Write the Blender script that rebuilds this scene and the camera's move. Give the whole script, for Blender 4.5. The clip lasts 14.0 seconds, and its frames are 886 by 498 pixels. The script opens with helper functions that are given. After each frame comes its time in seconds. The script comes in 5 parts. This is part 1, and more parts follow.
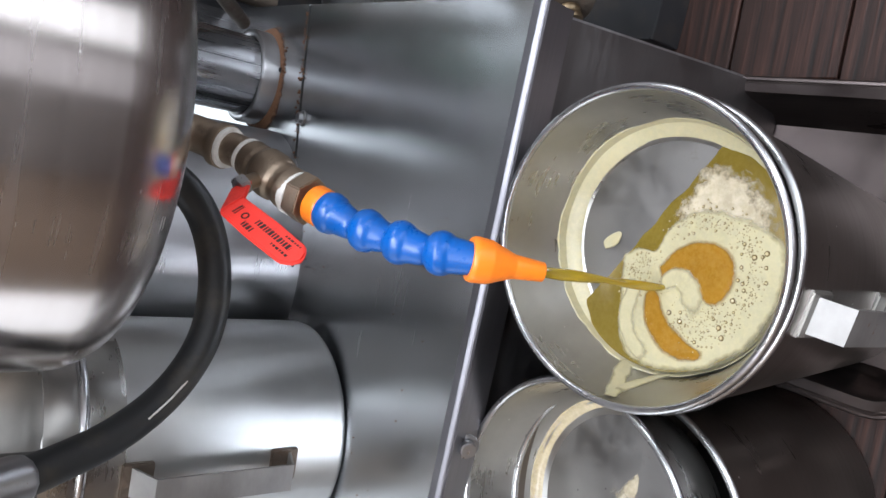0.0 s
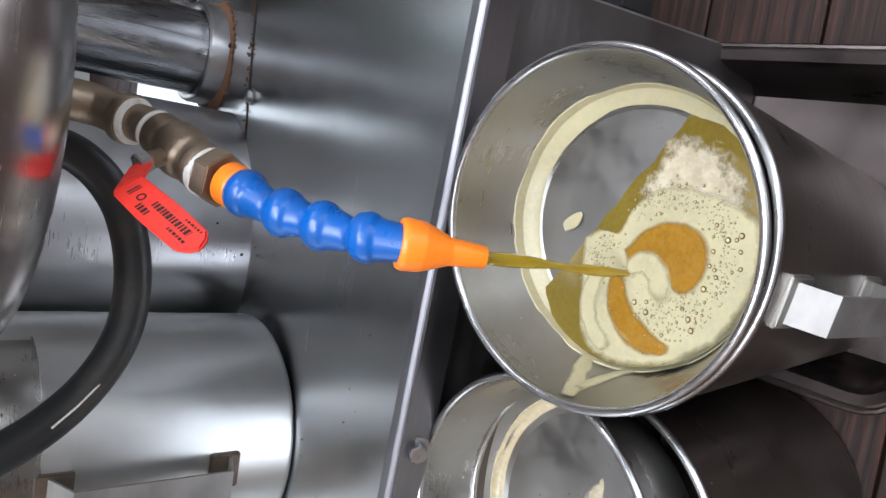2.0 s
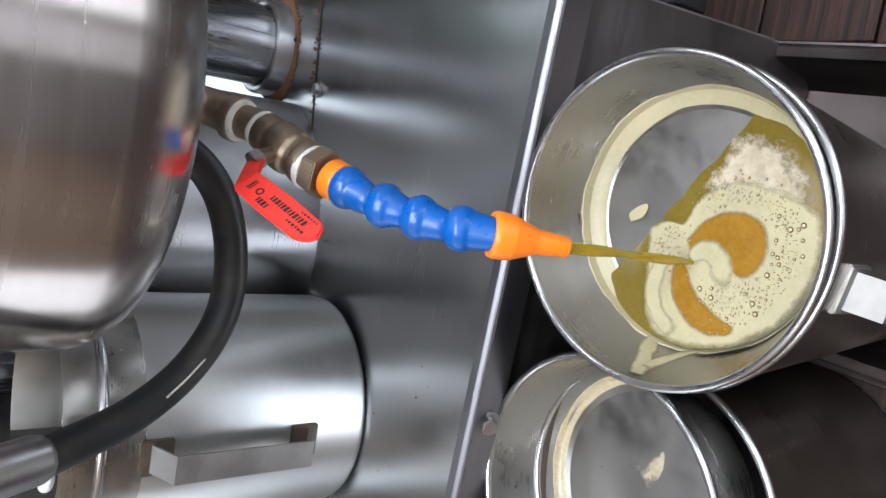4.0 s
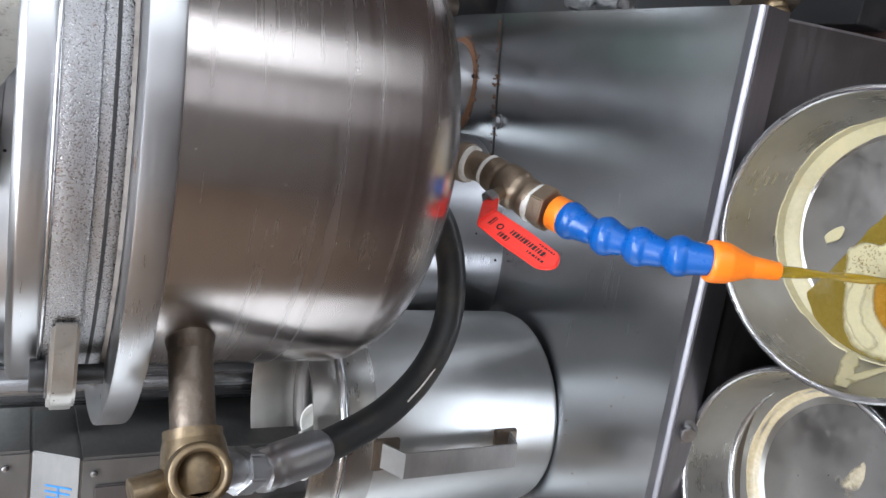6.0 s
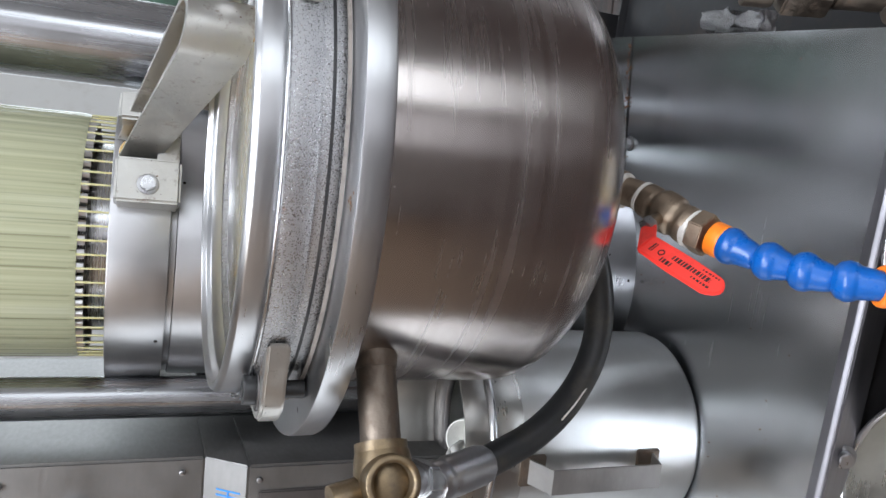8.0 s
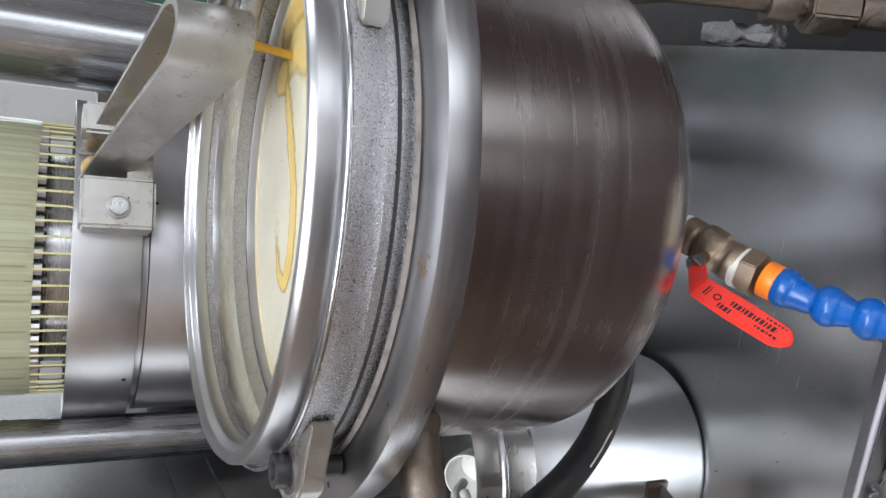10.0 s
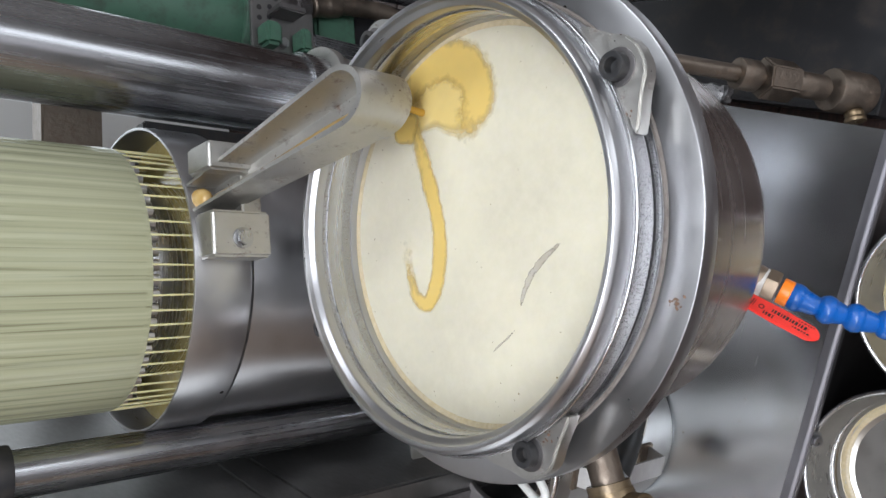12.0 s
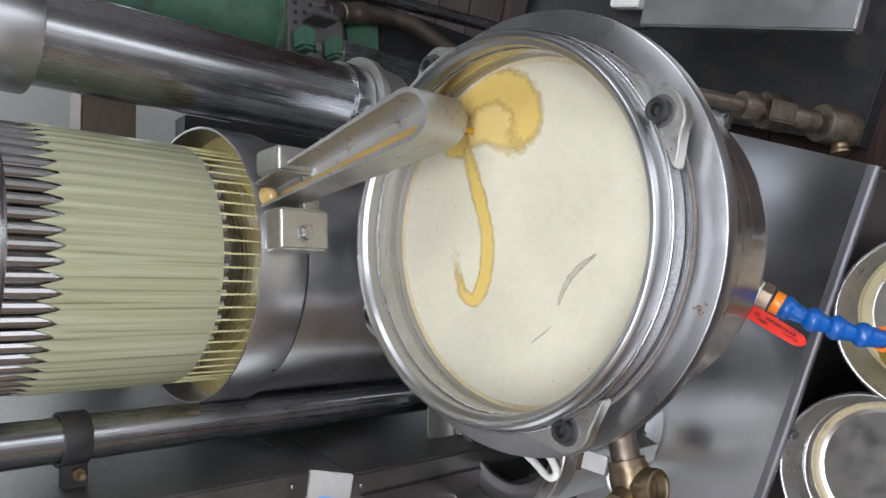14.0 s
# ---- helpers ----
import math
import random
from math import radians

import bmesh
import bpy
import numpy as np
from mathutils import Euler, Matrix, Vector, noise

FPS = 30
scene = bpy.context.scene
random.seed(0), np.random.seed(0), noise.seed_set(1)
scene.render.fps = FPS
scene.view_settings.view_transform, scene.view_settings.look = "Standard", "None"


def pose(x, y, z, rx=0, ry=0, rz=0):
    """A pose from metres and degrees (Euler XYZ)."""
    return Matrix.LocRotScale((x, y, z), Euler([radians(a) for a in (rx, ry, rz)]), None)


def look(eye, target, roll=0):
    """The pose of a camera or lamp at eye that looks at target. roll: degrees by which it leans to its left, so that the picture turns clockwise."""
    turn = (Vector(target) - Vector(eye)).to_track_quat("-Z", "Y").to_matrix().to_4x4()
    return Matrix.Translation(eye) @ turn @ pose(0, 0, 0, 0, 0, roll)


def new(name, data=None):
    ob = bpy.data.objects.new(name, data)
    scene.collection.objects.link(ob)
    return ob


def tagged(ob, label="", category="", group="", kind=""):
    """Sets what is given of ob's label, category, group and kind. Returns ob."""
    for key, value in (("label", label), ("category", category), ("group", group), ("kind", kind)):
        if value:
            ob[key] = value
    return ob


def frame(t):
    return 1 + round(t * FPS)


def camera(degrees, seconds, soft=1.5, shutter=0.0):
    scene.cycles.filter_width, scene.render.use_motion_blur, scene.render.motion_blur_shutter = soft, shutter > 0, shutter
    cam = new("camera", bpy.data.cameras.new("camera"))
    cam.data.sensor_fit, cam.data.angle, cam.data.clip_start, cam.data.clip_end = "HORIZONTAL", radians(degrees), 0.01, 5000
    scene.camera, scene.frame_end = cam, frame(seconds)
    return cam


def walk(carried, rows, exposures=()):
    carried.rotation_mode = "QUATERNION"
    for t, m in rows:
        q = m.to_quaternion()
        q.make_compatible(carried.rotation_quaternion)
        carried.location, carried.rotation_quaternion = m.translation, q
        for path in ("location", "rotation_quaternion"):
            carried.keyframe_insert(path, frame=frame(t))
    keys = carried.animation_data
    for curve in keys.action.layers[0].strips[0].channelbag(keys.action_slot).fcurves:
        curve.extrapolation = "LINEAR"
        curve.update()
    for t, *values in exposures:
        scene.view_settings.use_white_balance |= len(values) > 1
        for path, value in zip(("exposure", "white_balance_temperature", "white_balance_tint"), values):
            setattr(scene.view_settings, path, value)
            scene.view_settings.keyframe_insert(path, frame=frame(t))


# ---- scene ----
cam = camera(60.9, 14.0)
PATH = [
    (0, (-0.097, -0.471, 1.255), (0.23, 1.031, -0.023), -83.8),
    (0.5, (-0.093, -0.473, 1.244), (0.231, 1.029, -0.036), -84.0),
    (1, (-0.092, -0.462, 1.218), (0.22, 1.042, -0.062), -84.6),
    (1.5, (-0.089, -0.455, 1.205), (0.213, 1.047, -0.08), -85.1),
    (2, (-0.091, -0.448, 1.191), (0.203, 1.041, -0.111), -85.2),
    (2.2, (-0.089, -0.447, 1.19), (0.2, 1.038, -0.119), -85.4),
    (4.3, (-0.093, -0.466, 1.26), (0.149, 1.101, 0.041), -86.2),
    (4.5, (-0.095, -0.472, 1.269), (0.151, 1.115, 0.078), -86.2),
    (5, (-0.094, -0.481, 1.299), (0.165, 1.146, 0.165), -86.3),
    (5.5, (-0.091, -0.481, 1.326), (0.182, 1.206, 0.287), -86.6),
    (6, (-0.089, -0.484, 1.344), (0.202, 1.244, 0.382), -86.8),
    (6.5, (-0.085, -0.487, 1.358), (0.223, 1.268, 0.45), -87.0),
    (7, (-0.084, -0.491, 1.376), (0.235, 1.294, 0.531), -86.9),
    (7.5, (-0.085, -0.492, 1.392), (0.243, 1.319, 0.611), -86.9),
    (8, (-0.085, -0.491, 1.402), (0.25, 1.341, 0.674), -86.7),
    (8.2, (-0.083, -0.49, 1.404), (0.254, 1.348, 0.69), -86.7),
    (10.3, (-0.029, -0.401, 1.48), (0.239, 1.299, 0.461), -87.7),
    (10.5, (-0.027, -0.395, 1.507), (0.229, 1.246, 0.393), -88.0),
    (11, (-0.018, -0.372, 1.587), (0.223, 1.196, 0.369), -88.5),
    (11.5, (-0.008, -0.363, 1.663), (0.216, 1.131, 0.352), -88.8),
    (12, (0.002, -0.368, 1.761), (0.221, 1.089, 0.408), -88.5),
    (12.5, (-0.005, -0.381, 1.82), (0.211, 1.052, 0.441), -88.0),
    (13, (-0.011, -0.395, 1.866), (0.2, 1.027, 0.475), -87.6),
    (13.5, (-0.012, -0.397, 1.891), (0.195, 1.015, 0.49), -87.1),
    (14, (0.006, -0.387, 1.882), (0.2, 1.019, 0.473), -86.3),
]
walk(cam, [(t, look(eye, target, roll)) for t, eye, target, roll in PATH], [(0, 0.68, 6250, 12), (5, 0.64, 6250, 11), (7.5, 0.56, 6300, 11), (11, 0.30, 6400, 12), (14, 0.12, 6400, 12)])

# ---- world and light ----
FLOOR = 0.50          # level of the workshop floor
world = bpy.data.worlds.new("world")
scene.world = world
world.use_nodes = True
world.node_tree.nodes["Background"].inputs[0].default_value = (0.75, 0.82, 0.9, 1)
world.node_tree.nodes["Background"].inputs[1].default_value = 0.15


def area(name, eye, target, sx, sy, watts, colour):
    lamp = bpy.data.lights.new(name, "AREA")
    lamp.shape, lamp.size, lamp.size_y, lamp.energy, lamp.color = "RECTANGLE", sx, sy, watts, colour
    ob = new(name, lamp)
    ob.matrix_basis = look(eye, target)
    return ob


# Broad ceiling lamps assumed out of view, sized and placed for soft light.
area("assumed_ceiling_lamp", (-0.45, -0.90, 3.05), (-0.45, -0.90, 0.5), 2.1, 0.8, 66, (0.90, 0.95, 1.0))
area("assumed_ceiling_lamp", (1.75, -0.35, 3.05), (1.75, -0.35, 0.5), 0.6, 1.4, 22, (0.90, 0.95, 1.0))
# Unseen lamps added before closed walls, making the bright bands on the drum.
area("south_band_lamp", (0.66, -1.66, 1.40), (0.66, 0.0, 1.40), 0.52, 1.8, 6.6, (0.90, 0.96, 1.0))
# Added dim lamp for the drum's second, paler band; no side doorway is built.
area("dim_band_lamp", (0.02, -1.66, 1.40), (0.02, 0.0, 1.40), 0.42, 1.8, 1.5, (0.92, 0.94, 1.0))
area("west_band_lamp", (-1.42, 0.50, 1.20), (0.0, 0.50, 1.20), 0.70, 1.4, 4.6, (0.88, 0.95, 1.0))
# Fill lamp added at the closed north wall to brighten the pedestal's top.
area("back_fill_lamp", (1.30, 2.06, 1.50), (1.30, 0.0, 1.50), 1.7, 1.5, 13.0, (0.86, 0.95, 1.0))

# ---- materials ----


def node_mat(name):
    m = bpy.data.materials.new(name)
    m.use_nodes = True
    return m, m.node_tree, m.node_tree.nodes["Principled BSDF"]


def coords(nt, scale=(1, 1, 1), kind="Object"):
    tc, mp = nt.nodes.new("ShaderNodeTexCoord"), nt.nodes.new("ShaderNodeMapping")
    mp.inputs["Scale"].default_value = scale
    nt.links.new(tc.outputs[kind], mp.inputs["Vector"])
    return mp.outputs["Vector"]


def noise_tex(nt, vec, scale, detail=4, rough=0.6):
    n = nt.nodes.new("ShaderNodeTexNoise")
    n.inputs["Scale"].default_value, n.inputs["Detail"].default_value, n.inputs["Roughness"].default_value = scale, detail, rough
    nt.links.new(vec, n.inputs["Vector"])
    return n.outputs["Fac"]


def ramp(nt, fac, stops):
    r = nt.nodes.new("ShaderNodeValToRGB")
    while len(r.color_ramp.elements) < len(stops):
        r.color_ramp.elements.new(0.5)
    for e, (p, c) in zip(r.color_ramp.elements, stops):
        e.position, e.color = p, (*c, 1) if len(c) == 3 else c
    nt.links.new(fac, r.inputs["Fac"])
    return r.outputs["Color"]


def value_range(nt, fac, lo, hi, a=0.3, b=0.7):
    r = nt.nodes.new("ShaderNodeMapRange")
    r.inputs["From Min"].default_value, r.inputs["From Max"].default_value = a, b
    r.inputs["To Min"].default_value, r.inputs["To Max"].default_value = lo, hi
    nt.links.new(fac, r.inputs["Value"])
    return r.outputs["Result"]


def bump(nt, bsdf, fac, strength, dist):
    b = nt.nodes.new("ShaderNodeBump")
    b.inputs["Strength"].default_value, b.inputs["Distance"].default_value = strength, dist
    nt.links.new(fac, b.inputs["Height"])
    nt.links.new(b.outputs["Normal"], bsdf.inputs["Normal"])


def mix_rgb(nt, fac, a, b):
    m = nt.nodes.new("ShaderNodeMix")
    m.data_type = "RGBA"
    nt.links.new(fac, m.inputs[0])
    for s, v in ((6, a), (7, b)):
        if isinstance(v, tuple):
            m.inputs[s].default_value = (*v, 1)
        else:
            nt.links.new(v, m.inputs[s])
    return m.outputs[2]


def steel(name, tint=(0.56, 0.56, 0.56), rough=(0.22, 0.4), grain=(40, 40, 900), fine=0.25, spots=0.0, spot_colour=(0.2, 0.09, 0.035), relief=0.0004, blotch=6, dots=(), amp=0.06, turned=0.0, wavy=0.0):
    """Brushed or polished metal: streaks along one axis, broad smears, specks of dirt."""
    m, nt, b = node_mat(name)
    streak = noise_tex(nt, coords(nt, grain), 1, 3)
    smear = noise_tex(nt, coords(nt), blotch, 5)
    b.inputs["Metallic"].default_value = 1.0
    base = mix_rgb(nt, value_range(nt, smear, 0, 1), tuple(c * 0.82 for c in tint), tuple(min(1, c * 1.1) for c in tint))
    if spots:
        sp = value_range(nt, noise_tex(nt, coords(nt), 55, 8, 0.75), 0, 1, 0.66 - spots * 0.1, 0.72)
        base = mix_rgb(nt, sp, base, spot_colour)
        nt.links.new(value_range(nt, sp, 1, 0.1, 0, 1), b.inputs["Metallic"])
    for colour, scale, density, size in dots:
        base = mix_rgb(nt, specks(nt, scale, density, size), base, colour)
    nt.links.new(base, b.inputs["Base Color"])
    add = nt.nodes.new("ShaderNodeMath")
    add.operation = "ADD"
    nt.links.new(value_range(nt, smear, rough[0], rough[1]), add.inputs[0])
    nt.links.new(value_range(nt, streak, -amp, amp), add.inputs[1])
    nt.links.new(add.outputs[0], b.inputs["Roughness"])
    bump(nt, b, streak, fine, relief)
    if wavy:
        wave = nt.nodes.new("ShaderNodeBump")
        wave.inputs["Strength"].default_value, wave.inputs["Distance"].default_value = 1.0, wavy
        nt.links.new(noise_tex(nt, coords(nt), 7, 2, 0.4), wave.inputs["Height"])
        nt.links.new(wave.outputs["Normal"], b.inputs["Normal"].links[0].from_node.inputs["Normal"])
    if turned:
        tan = nt.nodes.new("ShaderNodeTangent")
        tan.direction_type, tan.axis = "RADIAL", "Z"
        nt.links.new(tan.outputs[0], b.inputs["Tangent"])
        b.inputs["Anisotropic"].default_value, b.inputs["Anisotropic Rotation"].default_value = turned, 0.25
    return m


def plastic(name, colour, rough=0.35, dirt=(0.1, 0.08, 0.06), amount=0.25, scale=60):
    m, nt, b = node_mat(name)
    n = noise_tex(nt, coords(nt), scale, 6, 0.7)
    nt.links.new(mix_rgb(nt, value_range(nt, n, 0, amount, 0.5, 0.75), colour, dirt), b.inputs["Base Color"])
    nt.links.new(value_range(nt, n, rough - 0.06, rough + 0.15), b.inputs["Roughness"])
    bump(nt, b, n, 0.12, 0.0006)
    return m


def specks(nt, scale, density, size):
    """A mask of sparse small round specks."""
    v = nt.nodes.new("ShaderNodeTexVoronoi")
    v.inputs["Scale"].default_value = scale
    nt.links.new(coords(nt), v.inputs["Vector"])
    near = nt.nodes.new("ShaderNodeMath")
    near.operation, near.inputs[1].default_value = "LESS_THAN", size
    nt.links.new(v.outputs["Distance"], near.inputs[0])
    sep = nt.nodes.new("ShaderNodeSeparateColor")
    nt.links.new(v.outputs["Color"], sep.inputs[0])
    pick = nt.nodes.new("ShaderNodeMath")
    pick.operation, pick.inputs[1].default_value = "LESS_THAN", density
    nt.links.new(sep.outputs[0], pick.inputs[0])
    both = nt.nodes.new("ShaderNodeMath")
    both.operation = "MULTIPLY"
    nt.links.new(near.outputs[0], both.inputs[0])
    nt.links.new(pick.outputs[0], both.inputs[1])
    return both.outputs[0]


DIRT, DUST = (0.035, 0.03, 0.028), (0.75, 0.73, 0.7)
STEEL = steel("brushed_stainless", (0.47, 0.47, 0.48), (0.27, 0.4), (30, 30, 500), 0.08, relief=0.0002, amp=0.04, turned=0.5, dots=((DIRT, 60, 0.05, 0.13),))
DRUM = steel("turned_drum_steel", (0.47, 0.43, 0.41), (0.21, 0.29), (3, 3, 170), 0.006, relief=0.0001, blotch=6, amp=0.042, turned=0.7, dots=((DUST, 75, 0.06, 0.09), (DUST, 150, 0.04, 0.12), (DIRT, 70, 0.02, 0.1)))
POLISH = steel("polished_steel", (0.52, 0.52, 0.53), (0.2, 0.32), (20, 20, 500), 0.08, relief=0.0002, turned=0.4)
CAGEBAR = steel("oily_cage_bar", (0.54, 0.53, 0.53), (0.20, 0.34), (40, 40, 6), 0.1, 0.3, (0.05, 0.035, 0.025), relief=0.0003)
STRAP = steel("dull_strap_steel", (0.26, 0.255, 0.25), (0.42, 0.55), (60, 60, 200), 0.15, 0.25, relief=0.0003, blotch=12)
STRAPBRIGHT = steel("bright_strap_steel", (0.38, 0.37, 0.36), (0.50, 0.62), (60, 60, 200), 0.1, 0.1, relief=0.0002, blotch=20)
# Darker copy of the pan steel; the dark floor's reflection is put into its tint.
BUCKETTONED = steel("floor_toned_bucket_steel", (0.19, 0.165, 0.148), (0.27, 0.40), (6, 6, 200), 0.03, 0.0, relief=0.0002, blotch=9, amp=0.03, turned=0.4, dots=((DIRT, 110, 0.05, 0.1), (DUST, 140, 0.04, 0.1)))
POTSTEEL = steel("brushed_pot_steel", (0.60, 0.61, 0.60), (0.32, 0.40), (6, 6, 160), 0.02, relief=0.0002, blotch=5, amp=0.025, turned=0.35, dots=((DIRT, 110, 0.03, 0.08),))
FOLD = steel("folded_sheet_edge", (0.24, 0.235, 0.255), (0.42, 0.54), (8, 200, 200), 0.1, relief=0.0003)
CAST = steel("rough_cast_aluminium", (0.44, 0.44, 0.45), (0.26, 0.38), (900, 900, 900), 0.6, 0.12, relief=0.0009, amp=0.14, dots=(((0.25, 0.24, 0.235), 800, 0.2, 0.36), ((0.17, 0.15, 0.14), 420, 0.03, 0.2)))
BLOCK = steel("satin_aluminium", (0.50, 0.49, 0.465), (0.36, 0.52), (120, 120, 120), 0.5, 1.0, (0.11, 0.065, 0.04), relief=0.0007, dots=((DIRT, 260, 0.10, 0.14), ((0.12, 0.06, 0.035), 160, 0.07, 0.14)))
CHROME = steel("chromed_rod", (0.40, 0.405, 0.42), (0.2, 0.32), (300, 300, 4), 0.12, 0.05, relief=0.0002, turned=0.4, dots=((DUST, 120, 0.06, 0.1),))
PLATE = steel("table_sheet_steel", (0.50, 0.51, 0.53), (0.20, 0.28), (4, 350, 30), 0.02, 0.0, relief=0.0002, blotch=3, amp=0.012, wavy=0.0022, dots=((DIRT, 60, 0.05, 0.075), (DUST, 75, 0.05, 0.06)))
BUCKET = steel("bucket_steel", (0.42, 0.41, 0.385), (0.25, 0.38), (10, 10, 260), 0.05, 0.0, relief=0.0002, blotch=14, amp=0.03, turned=0.6, dots=((DIRT, 110, 0.05, 0.1), (DUST, 140, 0.03, 0.1)))
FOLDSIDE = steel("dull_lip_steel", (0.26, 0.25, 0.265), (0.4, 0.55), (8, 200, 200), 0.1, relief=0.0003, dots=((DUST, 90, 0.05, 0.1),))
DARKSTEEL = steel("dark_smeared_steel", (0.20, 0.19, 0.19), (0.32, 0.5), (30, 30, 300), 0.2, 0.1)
RUSTY = steel("rusty_pipe_steel", (0.20, 0.165, 0.135), (0.4, 0.6), (90, 90, 90), 0.8, 1.5, (0.10, 0.06, 0.035), relief=0.0015)
VALVE = steel("weathered_bronze", (0.36, 0.285, 0.215), (0.38, 0.55), (150, 150, 150), 0.5, 1.0, (0.12, 0.07, 0.04), relief=0.001)
BRASS = steel("dirty_brass", (0.24, 0.18, 0.11), (0.3, 0.48), (150, 150, 150), 0.45, 2.2, (0.07, 0.05, 0.035), relief=0.0006)
ZINC = steel("zinc_plated_fitting", (0.42, 0.42, 0.43), (0.24, 0.4), (100, 100, 300), 0.3, 0.3, relief=0.0006)
PANFLOOR = steel("dull_pan_floor", (0.24, 0.23, 0.22), (0.45, 0.6), (60, 60, 60), 0.3, 0.6, (0.15, 0.135, 0.12), relief=0.0006, blotch=30, dots=((DIRT, 150, 0.05, 0.1),))
# Tray tint darkened and browned in place of mirrored floor wood.
TRAYM = steel("wood_toned_tray_steel", (0.17, 0.142, 0.135), (0.28, 0.42), (20, 20, 200), 0.1, 0.1, blotch=10)
BLACKBOLT = plastic("black_oxide_bolt", (0.018, 0.018, 0.019), 0.4)
RUBBER = plastic("black_rubber_hose", (0.016, 0.017, 0.018), 0.42, (0.11, 0.09, 0.06), 0.5, 14)
BLUE = plastic("blue_plastic", (0.002, 0.085, 0.35), 0.28, (0.03, 0.06, 0.14), 0.45, 90)
ORANGE = plastic("orange_plastic", (0.95, 0.22, 0.012), 0.35, (0.5, 0.12, 0.02), 0.3, 60)
RED = plastic("red_vinyl", (0.78, 0.042, 0.03), 0.4, (0.25, 0.02, 0.02), 0.4, 70)
INK = plastic("black_ink", (0.02, 0.01, 0.01), 0.6)
TAPE = plastic("white_thread_tape", (0.72, 0.70, 0.66), 0.6, (0.3, 0.25, 0.2), 0.5, 120)
GREEN = plastic("green_machine_paint", (0.05, 0.12, 0.08), 0.45, (0.03, 0.03, 0.025), 0.8, 25)
BLACK = plastic("black_machine_paint", (0.018, 0.018, 0.02), 0.45, (0.06, 0.045, 0.035), 0.6, 20)
WHITEP = plastic("white_plastic", (0.75, 0.75, 0.72), 0.4)
STICKER = plastic("blue_marker", (0.02, 0.22, 0.62), 0.5)
PLASTER = plastic("grimy_white_wall", (0.72, 0.72, 0.70), 0.75, (0.4, 0.36, 0.3), 0.5, 6)
# Tones for walls and ceiling out of view, chosen to shape the steel's reflections.
WALLDARK = plastic("unseen_wall_grey", (0.33, 0.31, 0.30), 0.8, (0.18, 0.16, 0.14), 0.6, 4)
WALLBROWN = plastic("reflection_brown_wall", (0.34, 0.25, 0.18), 0.7, (0.16, 0.11, 0.08), 0.6, 4)
CEIL = plastic("ceiling_paint", (0.36, 0.36, 0.35), 0.8, (0.25, 0.25, 0.24), 0.4, 3)
CRUST = plastic("brown_seed_crust", (0.15, 0.07, 0.035), 0.8, (0.27, 0.15, 0.085), 0.7, 300)


def wood():
    m, nt, b = node_mat("dark_wood_planks")
    g = noise_tex(nt, coords(nt, (2, 60, 60)), 2.2, 6, 0.65)
    w = noise_tex(nt, coords(nt), 5, 4)
    col = ramp(nt, g, [(0.36, (0.008, 0.005, 0.004)), (0.52, (0.034, 0.014, 0.010)), (0.66, (0.075, 0.032, 0.022)), (0.74, (0.18, 0.10, 0.072))])
    nt.links.new(mix_rgb(nt, value_range(nt, w, 0, 0.6), col, (0.018, 0.012, 0.010)), b.inputs["Base Color"])
    nt.links.new(value_range(nt, w, 0.42, 0.72), b.inputs["Roughness"])
    b.inputs["Specular IOR Level"].default_value = 0.3
    bump(nt, b, g, 0.5, 0.002)
    return m


def oil_mat(name, colour, rough=0.06, trans=0.0, foam=0.0, scale=120, foam_colour=(0.62, 0.55, 0.36), soft=0.0):
    """Oil or foam; soft: how raggedly a thin patch thins out towards its rim."""
    m, nt, b = node_mat(name)
    n = noise_tex(nt, coords(nt), scale, 6, 0.7)
    s = noise_tex(nt, coords(nt), scale / 14, 5)
    nt.links.new(mix_rgb(nt, value_range(nt, n, 0, foam, 0.4, 0.65), mix_rgb(nt, value_range(nt, s, 0, 1), colour, tuple(c * 0.78 for c in colour)), foam_colour), b.inputs["Base Color"])
    b.inputs["Roughness"].default_value = rough
    b.inputs["IOR"].default_value = 1.47
    b.inputs["Transmission Weight"].default_value = trans
    b.inputs["Subsurface Weight"].default_value = 0.0 if trans else 0.25
    b.inputs["Subsurface Radius"].default_value = (0.01, 0.008, 0.004)
    b.inputs["Subsurface Scale"].default_value = 0.3
    bump(nt, b, s, 0.06, 0.002)
    if soft:
        rim = nt.nodes.new("ShaderNodeAttribute")
        rim.attribute_name = "rim"
        add = nt.nodes.new("ShaderNodeMath")
        add.operation = "ADD"
        nt.links.new(rim.outputs["Fac"], add.inputs[0])
        nt.links.new(value_range(nt, noise_tex(nt, coords(nt), 110, 5, 0.65), -soft, soft), add.inputs[1])
        nt.links.new(value_range(nt, add.outputs[0], 0, 1, 0.08, 0.75), b.inputs["Alpha"])
    return m


WOOD = wood()
CREAM = oil_mat("creamy_oil_foam", (0.62, 0.58, 0.45), 0.34, scale=90, foam=0.2, foam_colour=(0.68, 0.64, 0.54))
STREAK = oil_mat("golden_oil", (0.62, 0.36, 0.045), 0.1)
SOFTGOLD = oil_mat("spreading_golden_oil", (0.64, 0.46, 0.14), 0.32, soft=0.16)
STAIN_RING = plastic("dirty_joint", (0.16, 0.14, 0.125), 0.6, (0.04, 0.03, 0.025), 0.8, 120)
STAIN = oil_mat("brown_rust_stain", (0.22, 0.13, 0.08), 0.7, soft=0.8)
AMBERTHIN = oil_mat("thin_amber_oil", (0.40, 0.26, 0.09), 0.1, foam=0.3, scale=150, foam_colour=(0.5, 0.4, 0.2))
